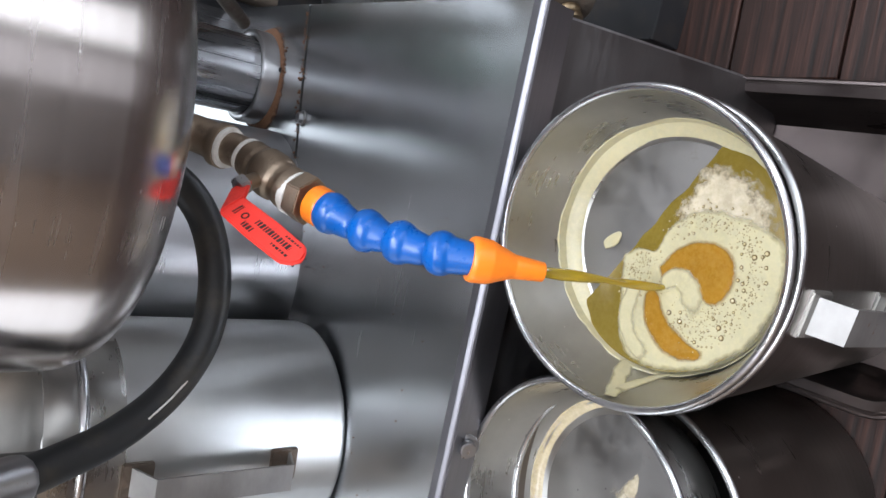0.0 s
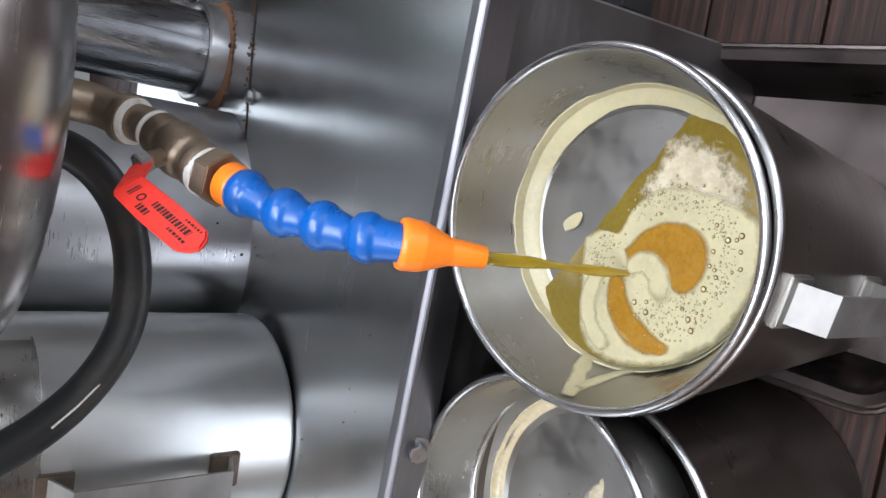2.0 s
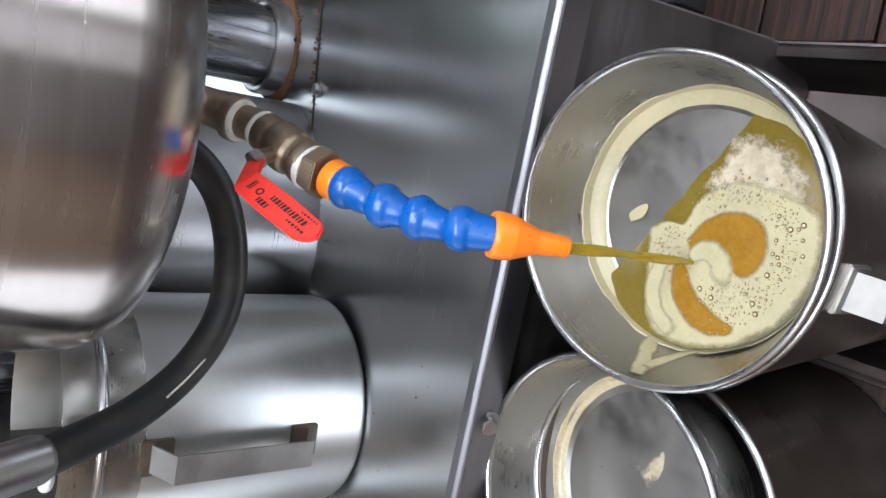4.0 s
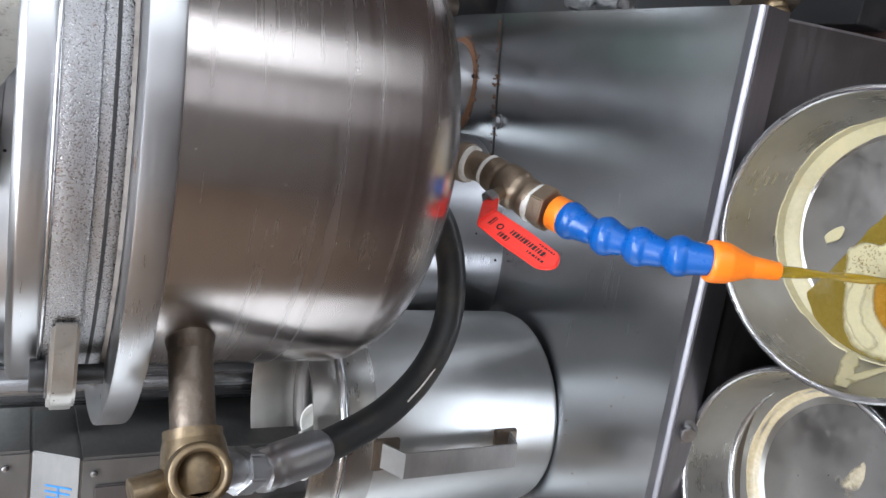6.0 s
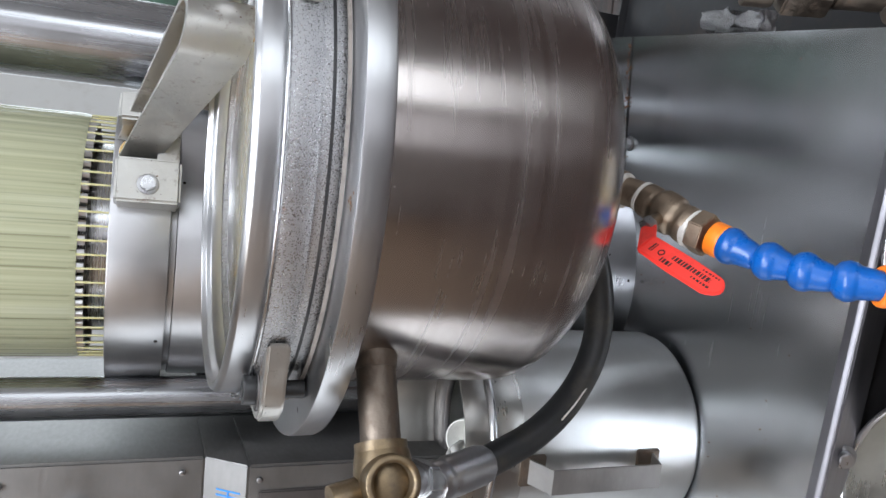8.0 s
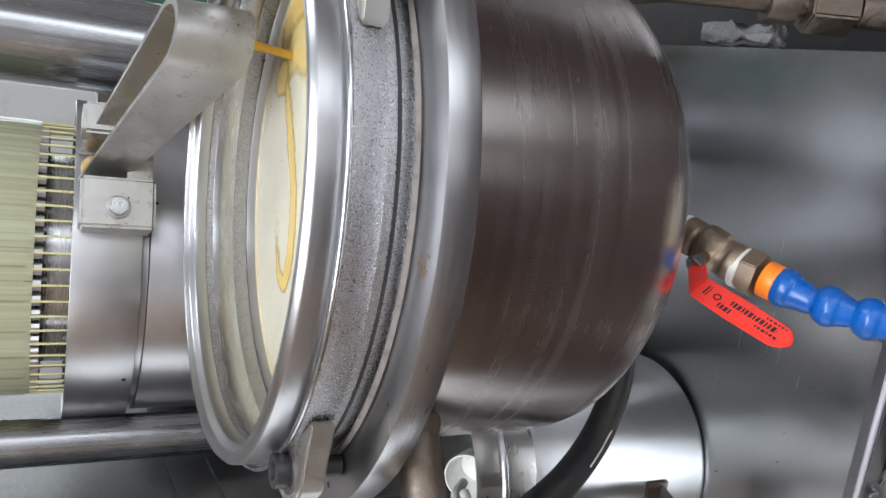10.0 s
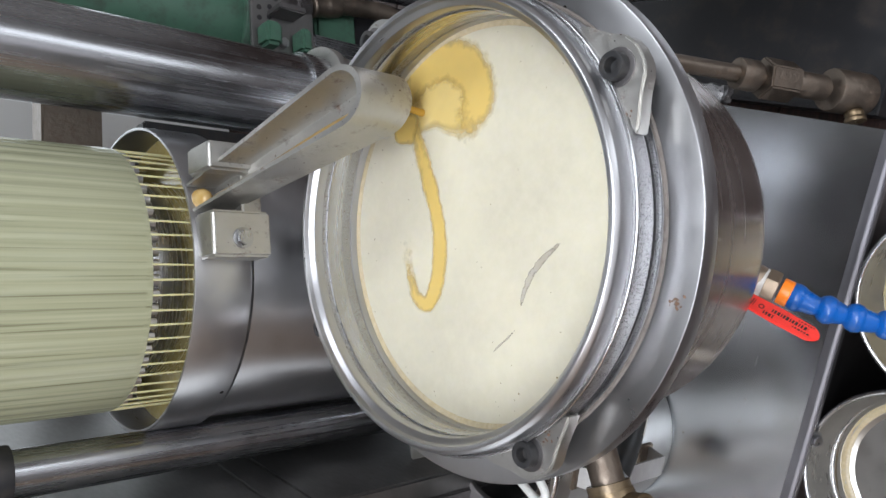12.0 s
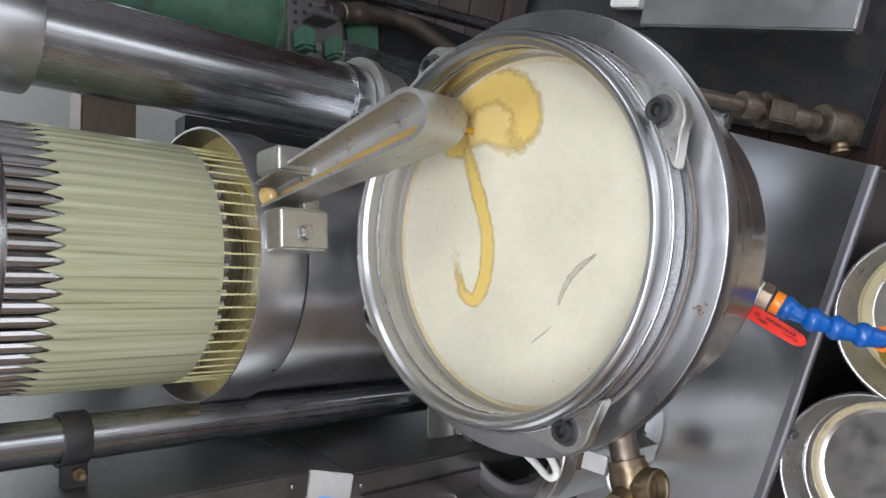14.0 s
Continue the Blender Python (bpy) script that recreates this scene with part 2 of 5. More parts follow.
STREAK_THIN = oil_mat("thin_golden_oil", (0.68, 0.52, 0.20), 0.14, soft=0.06)
OILFILM, film_nt, film_b = node_mat("yellow_green_oil_film")
film_run = noise_tex(film_nt, coords(film_nt, (190, 190, 1.5)), 1, 4)
film_nt.links.new(ramp(film_nt, film_run, [(0.3, (0.17, 0.165, 0.10)), (0.42, (0.33, 0.335, 0.215)), (0.7, (0.43, 0.43, 0.30))]), film_b.inputs["Base Color"])
film_b.inputs["Roughness"].default_value, film_b.inputs["IOR"].default_value = 0.22, 1.4
film_b.inputs["Transmission Weight"].default_value = 0.08
bump(film_nt, film_b, film_run, 0.12, 0.0015)
AMBER = oil_mat("amber_oil", (0.30, 0.145, 0.012), 0.09, foam=0.22, scale=300, foam_colour=(0.45, 0.30, 0.09), soft=0.14)
CUPOIL = oil_mat("yellow_cup_oil", (0.42, 0.33, 0.11), 0.1, foam=0.4, scale=150, foam_colour=(0.55, 0.48, 0.28))
OLIVE = oil_mat("shallow_olive_oil", (0.17, 0.12, 0.018), 0.1, foam=0.12, scale=260, foam_colour=(0.34, 0.27, 0.10))
FOAM = oil_mat("pale_foam", (0.46, 0.415, 0.265), 0.35, scale=260, foam=0.4, foam_colour=(0.54, 0.47, 0.27))
SOFTFOAM = oil_mat("thinning_pale_foam", (0.46, 0.415, 0.265), 0.35, scale=260, foam=0.35, foam_colour=(0.56, 0.49, 0.28), soft=0.2)
THINFROTH = oil_mat("thin_brownish_froth", (0.47, 0.40, 0.28), 0.3, scale=90, foam=0.7, foam_colour=(0.62, 0.55, 0.42), soft=0.45)
FOAMBROWN = oil_mat("brownish_froth", (0.46, 0.38, 0.24), 0.3, scale=200, foam=0.5, foam_colour=(0.6, 0.52, 0.36))
THINSKIN = oil_mat("grey_oil_skin", (0.44, 0.40, 0.33), 0.35, scale=200, soft=0.7)
# Opaque tints paint a translucent bubble's dark outline and pale top.
BUBBLE = oil_mat("painted_bubble_outline", (0.13, 0.085, 0.032), 0.08)
BUBBLETOP = oil_mat("painted_bubble_top", (0.50, 0.42, 0.25), 0.06)
STREAM = oil_mat("falling_oil_stream", (0.62, 0.44, 0.04), 0.03, trans=0.55)
STRAND = oil_mat("thin_oil_strand", (0.68, 0.64, 0.36), 0.08)

# ---- modelling helpers ----


def thing(name, at, label, category, group="", kind=""):
    ob = new(name)
    ob.matrix_basis = at if isinstance(at, Matrix) else Matrix.Translation(at)
    return tagged(ob, label, category, group, kind)


def root(ob):
    while ob.parent:
        ob = ob.parent
    return ob


def finish(bm, name, material, sharp=32):
    for fc in bm.faces:
        fc.smooth = True
    for e in bm.edges:
        e.smooth = len(e.link_faces) == 2 and e.calc_face_angle(3.2) < radians(sharp)
    me = bpy.data.meshes.new(name)
    bm.to_mesh(me)
    bm.free()
    me.materials.append(material)
    return me


def part(name, bm, material, parent, label="", place=True, sharp=32):
    """Links bm as one mesh under parent. place: its points are in the world, else in the thing's own space."""
    if place:
        bm.transform(root(parent).matrix_basis.inverted())
    ob = new(name, finish(bm, name, material, sharp))
    ob.parent = parent
    return tagged(ob, label)


def single(name, bm, material, label, category, group="", kind="", at=None, sharp=32):
    """A thing that is one mesh; its points are in the world."""
    m = Matrix.Translation(at) if at else Matrix.Identity(4)
    bm.transform(m.inverted())
    ob = new(name, finish(bm, name, material, sharp))
    ob.matrix_basis = m
    return tagged(ob, label, category, group, kind)


def soften(prof, cut=0.0015, closed=True):
    """Rounds the corners of a profile by two-point cuts."""
    out, n = [], len(prof)
    for i, p in enumerate(prof):
        if not closed and i in (0, n - 1):
            out.append(p)
            continue
        a, b, c = Vector(prof[i - 1]), Vector(p), Vector(prof[(i + 1) % n])
        d1, d2 = a - b, c - b
        k1, k2 = min(cut, d1.length * 0.4), min(cut, d2.length * 0.4)
        q1, q2 = b + d1.normalized() * k1, b + d2.normalized() * k2
        out += [tuple(q1), tuple((q1 + q2) / 4 + b / 2), tuple(q2)]
    return out


def lathe(prof, centre=(0, 0, 0), segs=96, closed=True, bm=None, arc=(0, 360)):
    bm = bm or bmesh.new()
    full = arc == (0, 360)
    rows = []
    steps = segs if full else segs + 1
    for i in range(steps):
        a = radians(arc[0] + (arc[1] - arc[0]) * i / segs)
        rows.append([bm.verts.new((centre[0] + r * math.cos(a), centre[1] + r * math.sin(a), centre[2] + z)) for r, z in prof])
    n = len(prof)
    for i in range(segs):
        a, b = rows[i], rows[(i + 1) % steps]
        for j in range(n if closed else n - 1):
            k = (j + 1) % n
            bm.faces.new((a[j], b[j], b[k], a[k]))
    if not full and closed:
        bm.faces.new(rows[0][::-1])
        bm.faces.new(rows[-1])
    bmesh.ops.recalc_face_normals(bm, faces=bm.faces)
    return bm


def disc_solid(r, z0, z1, centre=(0, 0, 0), segs=64, cut=0.0015):
    prof = [(0.0002, z0), *soften([(0.0002, z0), (r, z0), (r, z1), (0.0002, z1)], cut, False)[1:-1], (0.0002, z1)]
    return lathe(prof, centre, segs)


def box(lo, hi, m=None, bevel=0.0015, segs=2, bm=None):
    own = bmesh.new()
    bmesh.ops.create_cube(own, size=1)
    lo, hi = Vector(lo), Vector(hi)
    for v in own.verts:
        v.co = Vector(((lo[i] + hi[i]) / 2 + v.co[i] * (hi[i] - lo[i]) for i in range(3)))
    if bevel:
        bmesh.ops.bevel(own, geom=own.edges, offset=bevel, segments=segs, affect="EDGES")
    if m is not None:
        own.transform(m)
    if bm is None:
        return own
    me = bpy.data.meshes.new("t")
    own.to_mesh(me)
    own.free()
    bm.from_mesh(me)
    bpy.data.meshes.remove(me)
    return bm


def prism(outline, z0, z1, m=None, bevel=0.0):
    bm = bmesh.new()
    base = [bm.verts.new((x, y, z0)) for x, y in outline]
    top = [bm.verts.new((x, y, z1)) for x, y in outline]
    bm.faces.new(base[::-1])
    bm.faces.new(top)
    for i in range(len(outline)):
        k = (i + 1) % len(outline)
        bm.faces.new((base[i], base[k], top[k], top[i]))
    bmesh.ops.recalc_face_normals(bm, faces=bm.faces)
    if bevel:
        bmesh.ops.bevel(bm, geom=bm.edges, offset=bevel, segments=2, affect="EDGES")
    if m is not None:
        bm.transform(m)
    return bm


def spline(points, n=8):
    pts = [Vector(p) for p in points]
    pts = [pts[0] * 2 - pts[1], *pts, pts[-1] * 2 - pts[-2]]
    out = []
    for a, b, c, d in zip(pts, pts[1:], pts[2:], pts[3:]):
        for k in range(n):
            t = k / n
            out.append(0.5 * ((2 * b) + (c - a) * t + (2 * a - 5 * b + 4 * c - d) * t * t + (3 * b - a - 3 * c + d) * t**3))
    return out + [pts[-2]]


def tube(path, radius, segs=16, bm=None, cap=True, smooth_n=8):
    """A round bar along points; radius is a number or a function of 0..1."""
    bm = bm or bmesh.new()
    path = spline(path, smooth_n) if smooth_n else [Vector(p) for p in path]
    rings, side = [], None
    for i, p in enumerate(path):
        d = (path[min(i + 1, len(path) - 1)] - path[max(i - 1, 0)]).normalized()
        if side is None:
            side = d.orthogonal().normalized()
        side = (side - d * side.dot(d)).normalized()
        up = d.cross(side)
        r = radius(i / (len(path) - 1)) if callable(radius) else radius
        rings.append([bm.verts.new(p + (side * math.cos(2 * math.pi * k / segs) + up * math.sin(2 * math.pi * k / segs)) * r) for k in range(segs)])
    for a, b in zip(rings, rings[1:]):
        for k in range(segs):
            bm.faces.new((a[k], a[(k + 1) % segs], b[(k + 1) % segs], b[k]))
    if cap:
        bm.faces.new(rings[0][::-1])
        bm.faces.new(rings[-1])
    bmesh.ops.recalc_face_normals(bm, faces=bm.faces)
    return bm


def along(a, b):
    """The pose at a whose z axis points to b."""
    a, b = Vector(a), Vector(b)
    return Matrix.Translation(a) @ (b - a).to_track_quat("Z", "Y").to_matrix().to_4x4()


def spun(prof, a, b, segs=32):
    """A lathe profile (radius, metres along) laid on the line from a to b."""
    bm = lathe([(max(r, 0.0001), z) for r, z in prof], segs=segs)
    bm.transform(along(a, b))
    return bm


def hexagon(r, z0, z1, m, cut=0.0008):
    return prism([(r * math.cos(math.pi * k / 3), r * math.sin(math.pi * k / 3)) for k in range(6)], z0, z1, m, cut)


def polar(centre, r, deg, z):
    return Vector((centre[0] + r * math.cos(radians(deg)), centre[1] + r * math.sin(radians(deg)), z))


def blob(outline, z, thick, m=None, n=6, dome=0.0, fade=0.3):
    """A thin closed pool with a soft edge from a rough outline, smoothed; its rim thins over a share of the width."""
    pts = spline([(x, y, 0) for x, y in outline] + [(*outline[0], 0)], n)[:-1]
    cx, cy = sum(p.x for p in pts) / len(pts), sum(p.y for p in pts) / len(pts)
    bm = bmesh.new()
    rim = bm.verts.layers.float.new("rim")
    rings = []
    for k, h, e in ((1.0, 0.0, 0.0), (1 - fade * 0.15, 0.6, 0.15), (1 - fade * 0.4, 1.0, 0.4), (1 - fade, 1.0, 1.0), (0.25, 1.0 + dome, 1.3)):
        rings.append([bm.verts.new((cx + (p.x - cx) * k, cy + (p.y - cy) * k, z + thick * h)) for p in pts])
        for v in rings[-1]:
            v[rim] = e
    for a, b in zip(rings, rings[1:]):
        for i in range(len(pts)):
            j = (i + 1) % len(pts)
            bm.faces.new((a[i], a[j], b[j], b[i]))
    bm.faces.new(rings[-1])
    bmesh.ops.recalc_face_normals(bm, faces=bm.faces)
    if sum(fc.normal.z for fc in bm.faces) < 0:
        bmesh.ops.reverse_faces(bm, faces=bm.faces)
    if m is not None:
        bm.transform(m)
    return bm


def ribbon(path, width, z, thick, ends=9):
    """A flat soft ribbon along a plan curve, thinning to its sides and ends."""
    pts = spline([(x, y, 0) for x, y in path], 10)
    bm = bmesh.new()
    rim = bm.verts.layers.float.new("rim")
    rows = []
    for i, p in enumerate(pts):
        t = i / (len(pts) - 1)
        d = (pts[min(i + 1, len(pts) - 1)] - pts[max(i - 1, 0)]).normalized()
        s = Vector((-d.y, d.x, 0))
        w = width(t) * (1 + 0.18 * noise.noise((p.x * 40, p.y * 40, 0)))
        row = []
        for q, h, e in ((-1, 0, 0), (-0.8, 0.5, 0.3), (-0.5, 0.9, 0.8), (0, 1, 1.2), (0.5, 0.9, 0.8), (0.8, 0.5, 0.3), (1, 0, 0)):
            v = bm.verts.new(Vector((p.x, p.y, z + h * thick)) + s * w * q)
            v[rim] = e * min(1, t * ends, (1 - t) * ends)
            row.append(v)
        rows.append(row)
    for p, q in zip(rows, rows[1:]):
        for k in range(6):
            bm.faces.new((p[k], p[k + 1], q[k + 1], q[k]))
    bmesh.ops.recalc_face_normals(bm, faces=bm.faces)
    if sum(fc.normal.z for fc in bm.faces) < 0:
        bmesh.ops.reverse_faces(bm, faces=bm.faces)
    return bm


# ---- the room ----
X0, X1, Y0, Y1, TOP = -1.45, 2.4, -1.7, 2.1, 3.1
single("wall_north", box((X0 - 0.1, Y1, FLOOR - 0.1), (X1 + 0.1, Y1 + 0.12, TOP), bevel=0), PLASTER, "grimy white plastered workshop wall behind the press", "wall", kind="structure")
# South, west, east walls and ceiling are unseen and added to close the room.
single("wall_south", box((X0 - 0.1, Y0 - 0.12, FLOOR - 0.1), (X1 + 0.1, Y0, TOP), bevel=0), WALLDARK, "unseen workshop wall toned for the steel's reflections", "wall", kind="structure")
single("wall_west", box((X0 - 0.12, Y0, FLOOR - 0.1), (X0, Y1, TOP), bevel=0), WALLBROWN, "unseen workshop wall browned for the drum's reflection", "wall", kind="structure")
single("wall_east", box((X1, Y0, FLOOR - 0.1), (X1 + 0.12, Y1, TOP), bevel=0), WALLDARK, "unseen workshop wall toned for the steel's reflections", "wall", kind="structure")
single("ceiling", box((X0, Y0, TOP), (X1, Y1, TOP + 0.1), bevel=0), CEIL, "plain painted workshop ceiling", "ceiling", kind="structure")
floor = single("floor", box((X0, Y0, FLOOR - 0.1), (X1, Y1, FLOOR - 0.014), bevel=0), WOOD, "dark boarded workshop floor", "floor", kind="structure")

# ---- machine base: a low steel cabinet turned in plan, its top tilted to fit the camera's view ----
BASE_X, BASE_N = Vector((0.9233, -0.3832, 0.0258)), Vector((0.0241, 0.1249, 0.9919))
BASE_Y = BASE_N.cross(BASE_X)
BASE_M = Matrix.Translation((0.185, -0.112, 0.8464)) @ Matrix((BASE_X, BASE_Y, BASE_N)).transposed().to_4x4()
LENGTHWISE = Matrix(((0, 0, 1, 0), (1, 0, 0, 0), (0, 1, 0, 0), (0, 0, 0, 1)))


def table_z(x, y):
    """Level of the pedestal's top, tilted towards the back to fit the view."""
    return 0.8368 - 0.0243 * x - 0.1259 * y


# Seam runs askew to the front edge to fit the camera's view.
def seam_y(x):
    return 0.489 - 0.197 * (0.0114 - x)


base = thing("steel_pedestal", BASE_M, "low brushed stainless pedestal with folded front edge", "pedestal")
part("top_sheet", prism([(-0.95, 0.003), (0.0, 0.003), (0.0112, seam_y(0) - 0.001), (-0.95, seam_y(-0.95) - 0.001)], -0.004, 0.0), PLATE, base, place=False)
part("seam", prism([(-0.95, seam_y(-0.95) - 0.001), (0.010, seam_y(0.01) - 0.001), (0.010, seam_y(0.01) + 0.0012), (-0.95, seam_y(-0.95) + 0.0012)], -0.003, 0.0012), RUBBER, base, "dark crumb-filled seam", place=False)
part("rear_sheet", prism([(-0.95, seam_y(-0.95) + 0.0012), (0.0114, seam_y(0.0114) + 0.0012), (0.02, 1.15), (-0.95, 1.15)], -0.0035, 0.0012), PLATE, base, place=False)
# Edge and lip carry about half the tint of the top sheet.
part("folded_edge", prism([(0.004, 0.0004), (-0.0062, 0.0002), (-0.0092, -0.0022), (-0.0098, -0.0048), (0.003, -0.0035)], -0.95, 0.0, LENGTHWISE, 0.0005), FOLD, base, "folded front edge in a darker tint", place=False)
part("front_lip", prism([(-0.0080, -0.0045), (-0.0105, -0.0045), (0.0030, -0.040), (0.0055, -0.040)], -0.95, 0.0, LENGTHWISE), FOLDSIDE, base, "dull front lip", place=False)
part("front_skirt", box((-0.95, 0.014, -0.34), (-0.004, 0.018, -0.006), bevel=0.0008), DARKSTEEL, base, "dark front skirt set back under the lip", place=False)
part("side_skirt", prism([(0.02, -0.005), (1.1, -0.005), (1.1, -0.20), (0.02, -0.335)], -0.0045, -0.001, LENGTHWISE), STEEL, base, place=False)
for x, y in ((-0.1344, 0.447), (-0.58, seam_y(-0.58) - 0.012)):
    m = pose(x, y, 0.0003)
    w = part("washer", lathe(soften([(0.003, 0), (0.0105, 0), (0.0105, 0.0016), (0.003, 0.0016)], 0.0004), segs=28), ZINC, base, place=False)
    w.matrix_basis = m
    b = part("bolt", hexagon(0.0078, 0.0016, 0.0076, pose(0, 0, 0, 0, 0, 20)), ZINC, base, place=False)
    b.matrix_basis = m
nut_m = pose(-0.369, -0.0045, -0.022, 69, 0, 0)
part("bolt", hexagon(0.0075, 0.002, 0.010, nut_m), ZINC, base, "zinc bolt on the front lip", place=False)
part("washer", lathe(soften([(0.003, 0), (0.011, 0), (0.011, 0.002), (0.003, 0.002)], 0.0004), segs=28), ZINC, base, place=False).matrix_basis = nut_m

# ---- the press: ram housing, collecting cup, bar cage, columns ----
PX, PY = 0.089, 0.506
press = thing("oil_press", (PX, PY, 0.8), "upright stainless hydraulic oil press with collecting cup", "oil press")
C = (PX, PY, 0)
part("ram_housing", lathe(soften([(0.12, 0.75), (0.166, 0.75), (0.166, 1.374), (0.162, 1.374), (0.162, 1.384), (0.12, 1.384)], 0.002), C, 112), STEEL, press, "brushed ram housing")

part("cup", lathe(soften([(0.10, 1.384), (0.173, 1.381), (0.173, 1.441), (0.1695, 1.441), (0.1685, 1.397), (0.10, 1.393)], 0.0012), C, 128), STEEL, press, "open stainless collecting cup")
part("cup_oil", lathe([(0.10, 1.3935), (0.1683, 1.3975), (0.1683, 1.4005), (0.14, 1.4), (0.10, 1.399)], C, 96), CUPOIL, press, "yellow oil lying in the cup")
part("ram", lathe(soften([(0.06, 1.39), (0.112, 1.39), (0.112, 1.475), (0.06, 1.475)], 0.003), C, 96), POLISH, press)
BARS, RC = 60, 0.1385
# Core toned darker than the bars, so the gaps between them read dark.
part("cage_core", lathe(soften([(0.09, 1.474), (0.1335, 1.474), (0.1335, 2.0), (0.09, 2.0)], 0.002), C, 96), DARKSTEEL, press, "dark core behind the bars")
bar_me = None
for i in range(BARS):
    a = 360 * i / BARS
    if bar_me is None:
        bm = tube([(0, 0, 1.464 - 0.8), (0, 0, 1.70 - 0.8)], lambda t: 0.0062 - 0.003 * math.exp(-((t - 0.64) / 0.06) ** 2), 10, smooth_n=30)
        ob = part("cage_bar", bm, CAGEBAR, press, place=False)
        bar_me = ob.data
    else:
        ob = new("cage_bar", bar_me)
        ob.parent = press
    ob.location = (RC * math.cos(radians(a)), RC * math.sin(radians(a)), 0)
part("cage_ring", lathe(soften([(0.12, 1.685), (0.153, 1.685), (0.153, 1.74), (0.12, 1.74)], 0.002), C, 112), POLISH, press, "thick polished ring round the bars")
part("cage_wall", lathe(soften([(0.12, 1.74), (0.147, 1.74), (0.147, 2.0), (0.12, 2.0)], 0.002), C, 112), STEEL, press)
part("crown_plate", box((-0.25, 0.33, 2.0), (0.5, 0.72, 2.08), bevel=0.004), BLACK, press, "black crown plate joining the columns")


def column(x, y, r, z0, z1, parent):
    return part("column", lathe(soften([(0.005, z0), (r, z0), (r, z1), (0.005, z1)], 0.002), (x, y, 0), 64), CHROME, parent, "bright oily press column")


RX, RY, RR = 0.335, 0.49, 0.0555
column(RX, RY, RR, 0.74, 2.0, press)
part("column_collar", lathe(soften([(RR, 0.752), (RR + 0.011, 0.752), (RR + 0.011, 0.804), (RR, 0.804)], 0.004), (RX, RY, 0), 64), STEEL, press)
part("column_collar", lathe(soften([(RR, 1.222), (RR + 0.005, 1.222), (RR + 0.005, 1.19), (RR, 1.19)], 0.001), (RX, RY, 0), 64), CHROME, press)
part("column_flange", lathe(soften([(RR, 1.120), (RR + 0.006, 1.120), (RR + 0.013, 1.168), (RR + 0.019, 1.174), (RR + 0.019, 1.187), (RR, 1.189)], 0.002), (RX, RY, 0), 64), BLOCK, press, "chipped cast flange on the column")
part("column_sleeve", lathe(soften([(RR, 1.635), (RR + 0.012, 1.635), (RR + 0.012, 1.69), (RR, 1.69)], 0.003), (RX, RY, 0), 64), STEEL, press, "stepped sleeve on the column")
part("crust", lathe([(RR + 0.009, 0.764), (RR + 0.021, 0.768), (RR + 0.016, 0.776), (RR + 0.011, 0.780)], (RX, RY, 0), 48), CRUST, press, "spilled brown seed crust")
part("pin_hole", spun([(0, 0), (0.0035, 0), (0.0035, 0.002), (0, 0.002)], polar((RX, RY), RR + 0.0105, 262, 0.779), polar((RX, RY), RR + 0.03, 262, 0.779), 16), BLACKBOLT, press)
LX, LY, LR = -0.105, 0.482, 0.0245
column(LX, LY, LR, 0.77, 2.0, press)
clip = thing("pipe_clamp", (LX, LY, 1.585), "dark split clamp with brass wing bolt on the column", "clamp")
part("band", lathe(soften([(LR, 1.572), (LR + 0.005, 1.572), (LR + 0.005, 1.6), (LR, 1.6)], 0.001), (LX, LY, 0), 48), BLACK, clip)
part("ear", box((LX - 0.05, LY - 0.016, 1.573), (LX - LR, LY - 0.004, 1.599), bevel=0.0015), BLACK, clip)
part("bolt", hexagon(0.007, 0, 0.012, along((LX - 0.035, LY - 0.016, 1.586), (LX - 0.035, LY - 0.05, 1.586))), BRASS, clip, "worn brass bolt")
part("stud", tube([(LX - 0.035, LY - 0.026, 1.586), (LX - 0.035, LY - 0.043, 1.588)], 0.0033, 12, smooth_n=0), BRASS, clip)
part("wing", box((LX - 0.058, LY - 0.012, 1.578), (LX - 0.046, LY - 0.002, 1.594), bevel=0.001), ZINC, clip)

# oil on the cage: film with a spiked top edge, strands to the cup
NF = BARS * 8
oil_film = thing("oil_film", (PX, PY, 1.46), "pale yellow-green oil sheet running down the press bars", "oil")
SHEETS = 6
for sector in range(SHEETS):
    film = bmesh.new()
    per = NF // SHEETS
    for i in range(sector * per, (sector + 1) * per + 1):
        ph = i / 8
        k = ph - round(ph)
        ridge = math.cos(2 * math.pi * ph)
        tip = 0.030 * (abs(k) * 2) ** 1.4 * (0.75 + 0.5 * noise.noise((ph % BARS * 0.8, 3.1, 0)))
        a = 2 * math.pi * ph / BARS
        for z, r in ((1.471, 0.1452), (1.479, 0.1462 + 0.0002 * ridge), (1.53, 0.1460 + 0.0003 * ridge), (1.58, 0.1458 + 0.0005 * ridge), (1.617, 0.1453 + 0.0010 * ridge), (1.634 + tip, 0.1444 + 0.0016 * ridge)):
            film.verts.new((PX + r * math.cos(a), PY + r * math.sin(a), z))
    film.verts.ensure_lookup_table()
    for i in range(per):
        for j in range(5):
            a, b = i * 6 + j, (i + 1) * 6 + j
            film.faces.new([film.verts[q] for q in (a, b, b + 1, a + 1)])
    part("oil_sheet", film, OILFILM, oil_film, sharp=80)
strand_me, strands = None, []
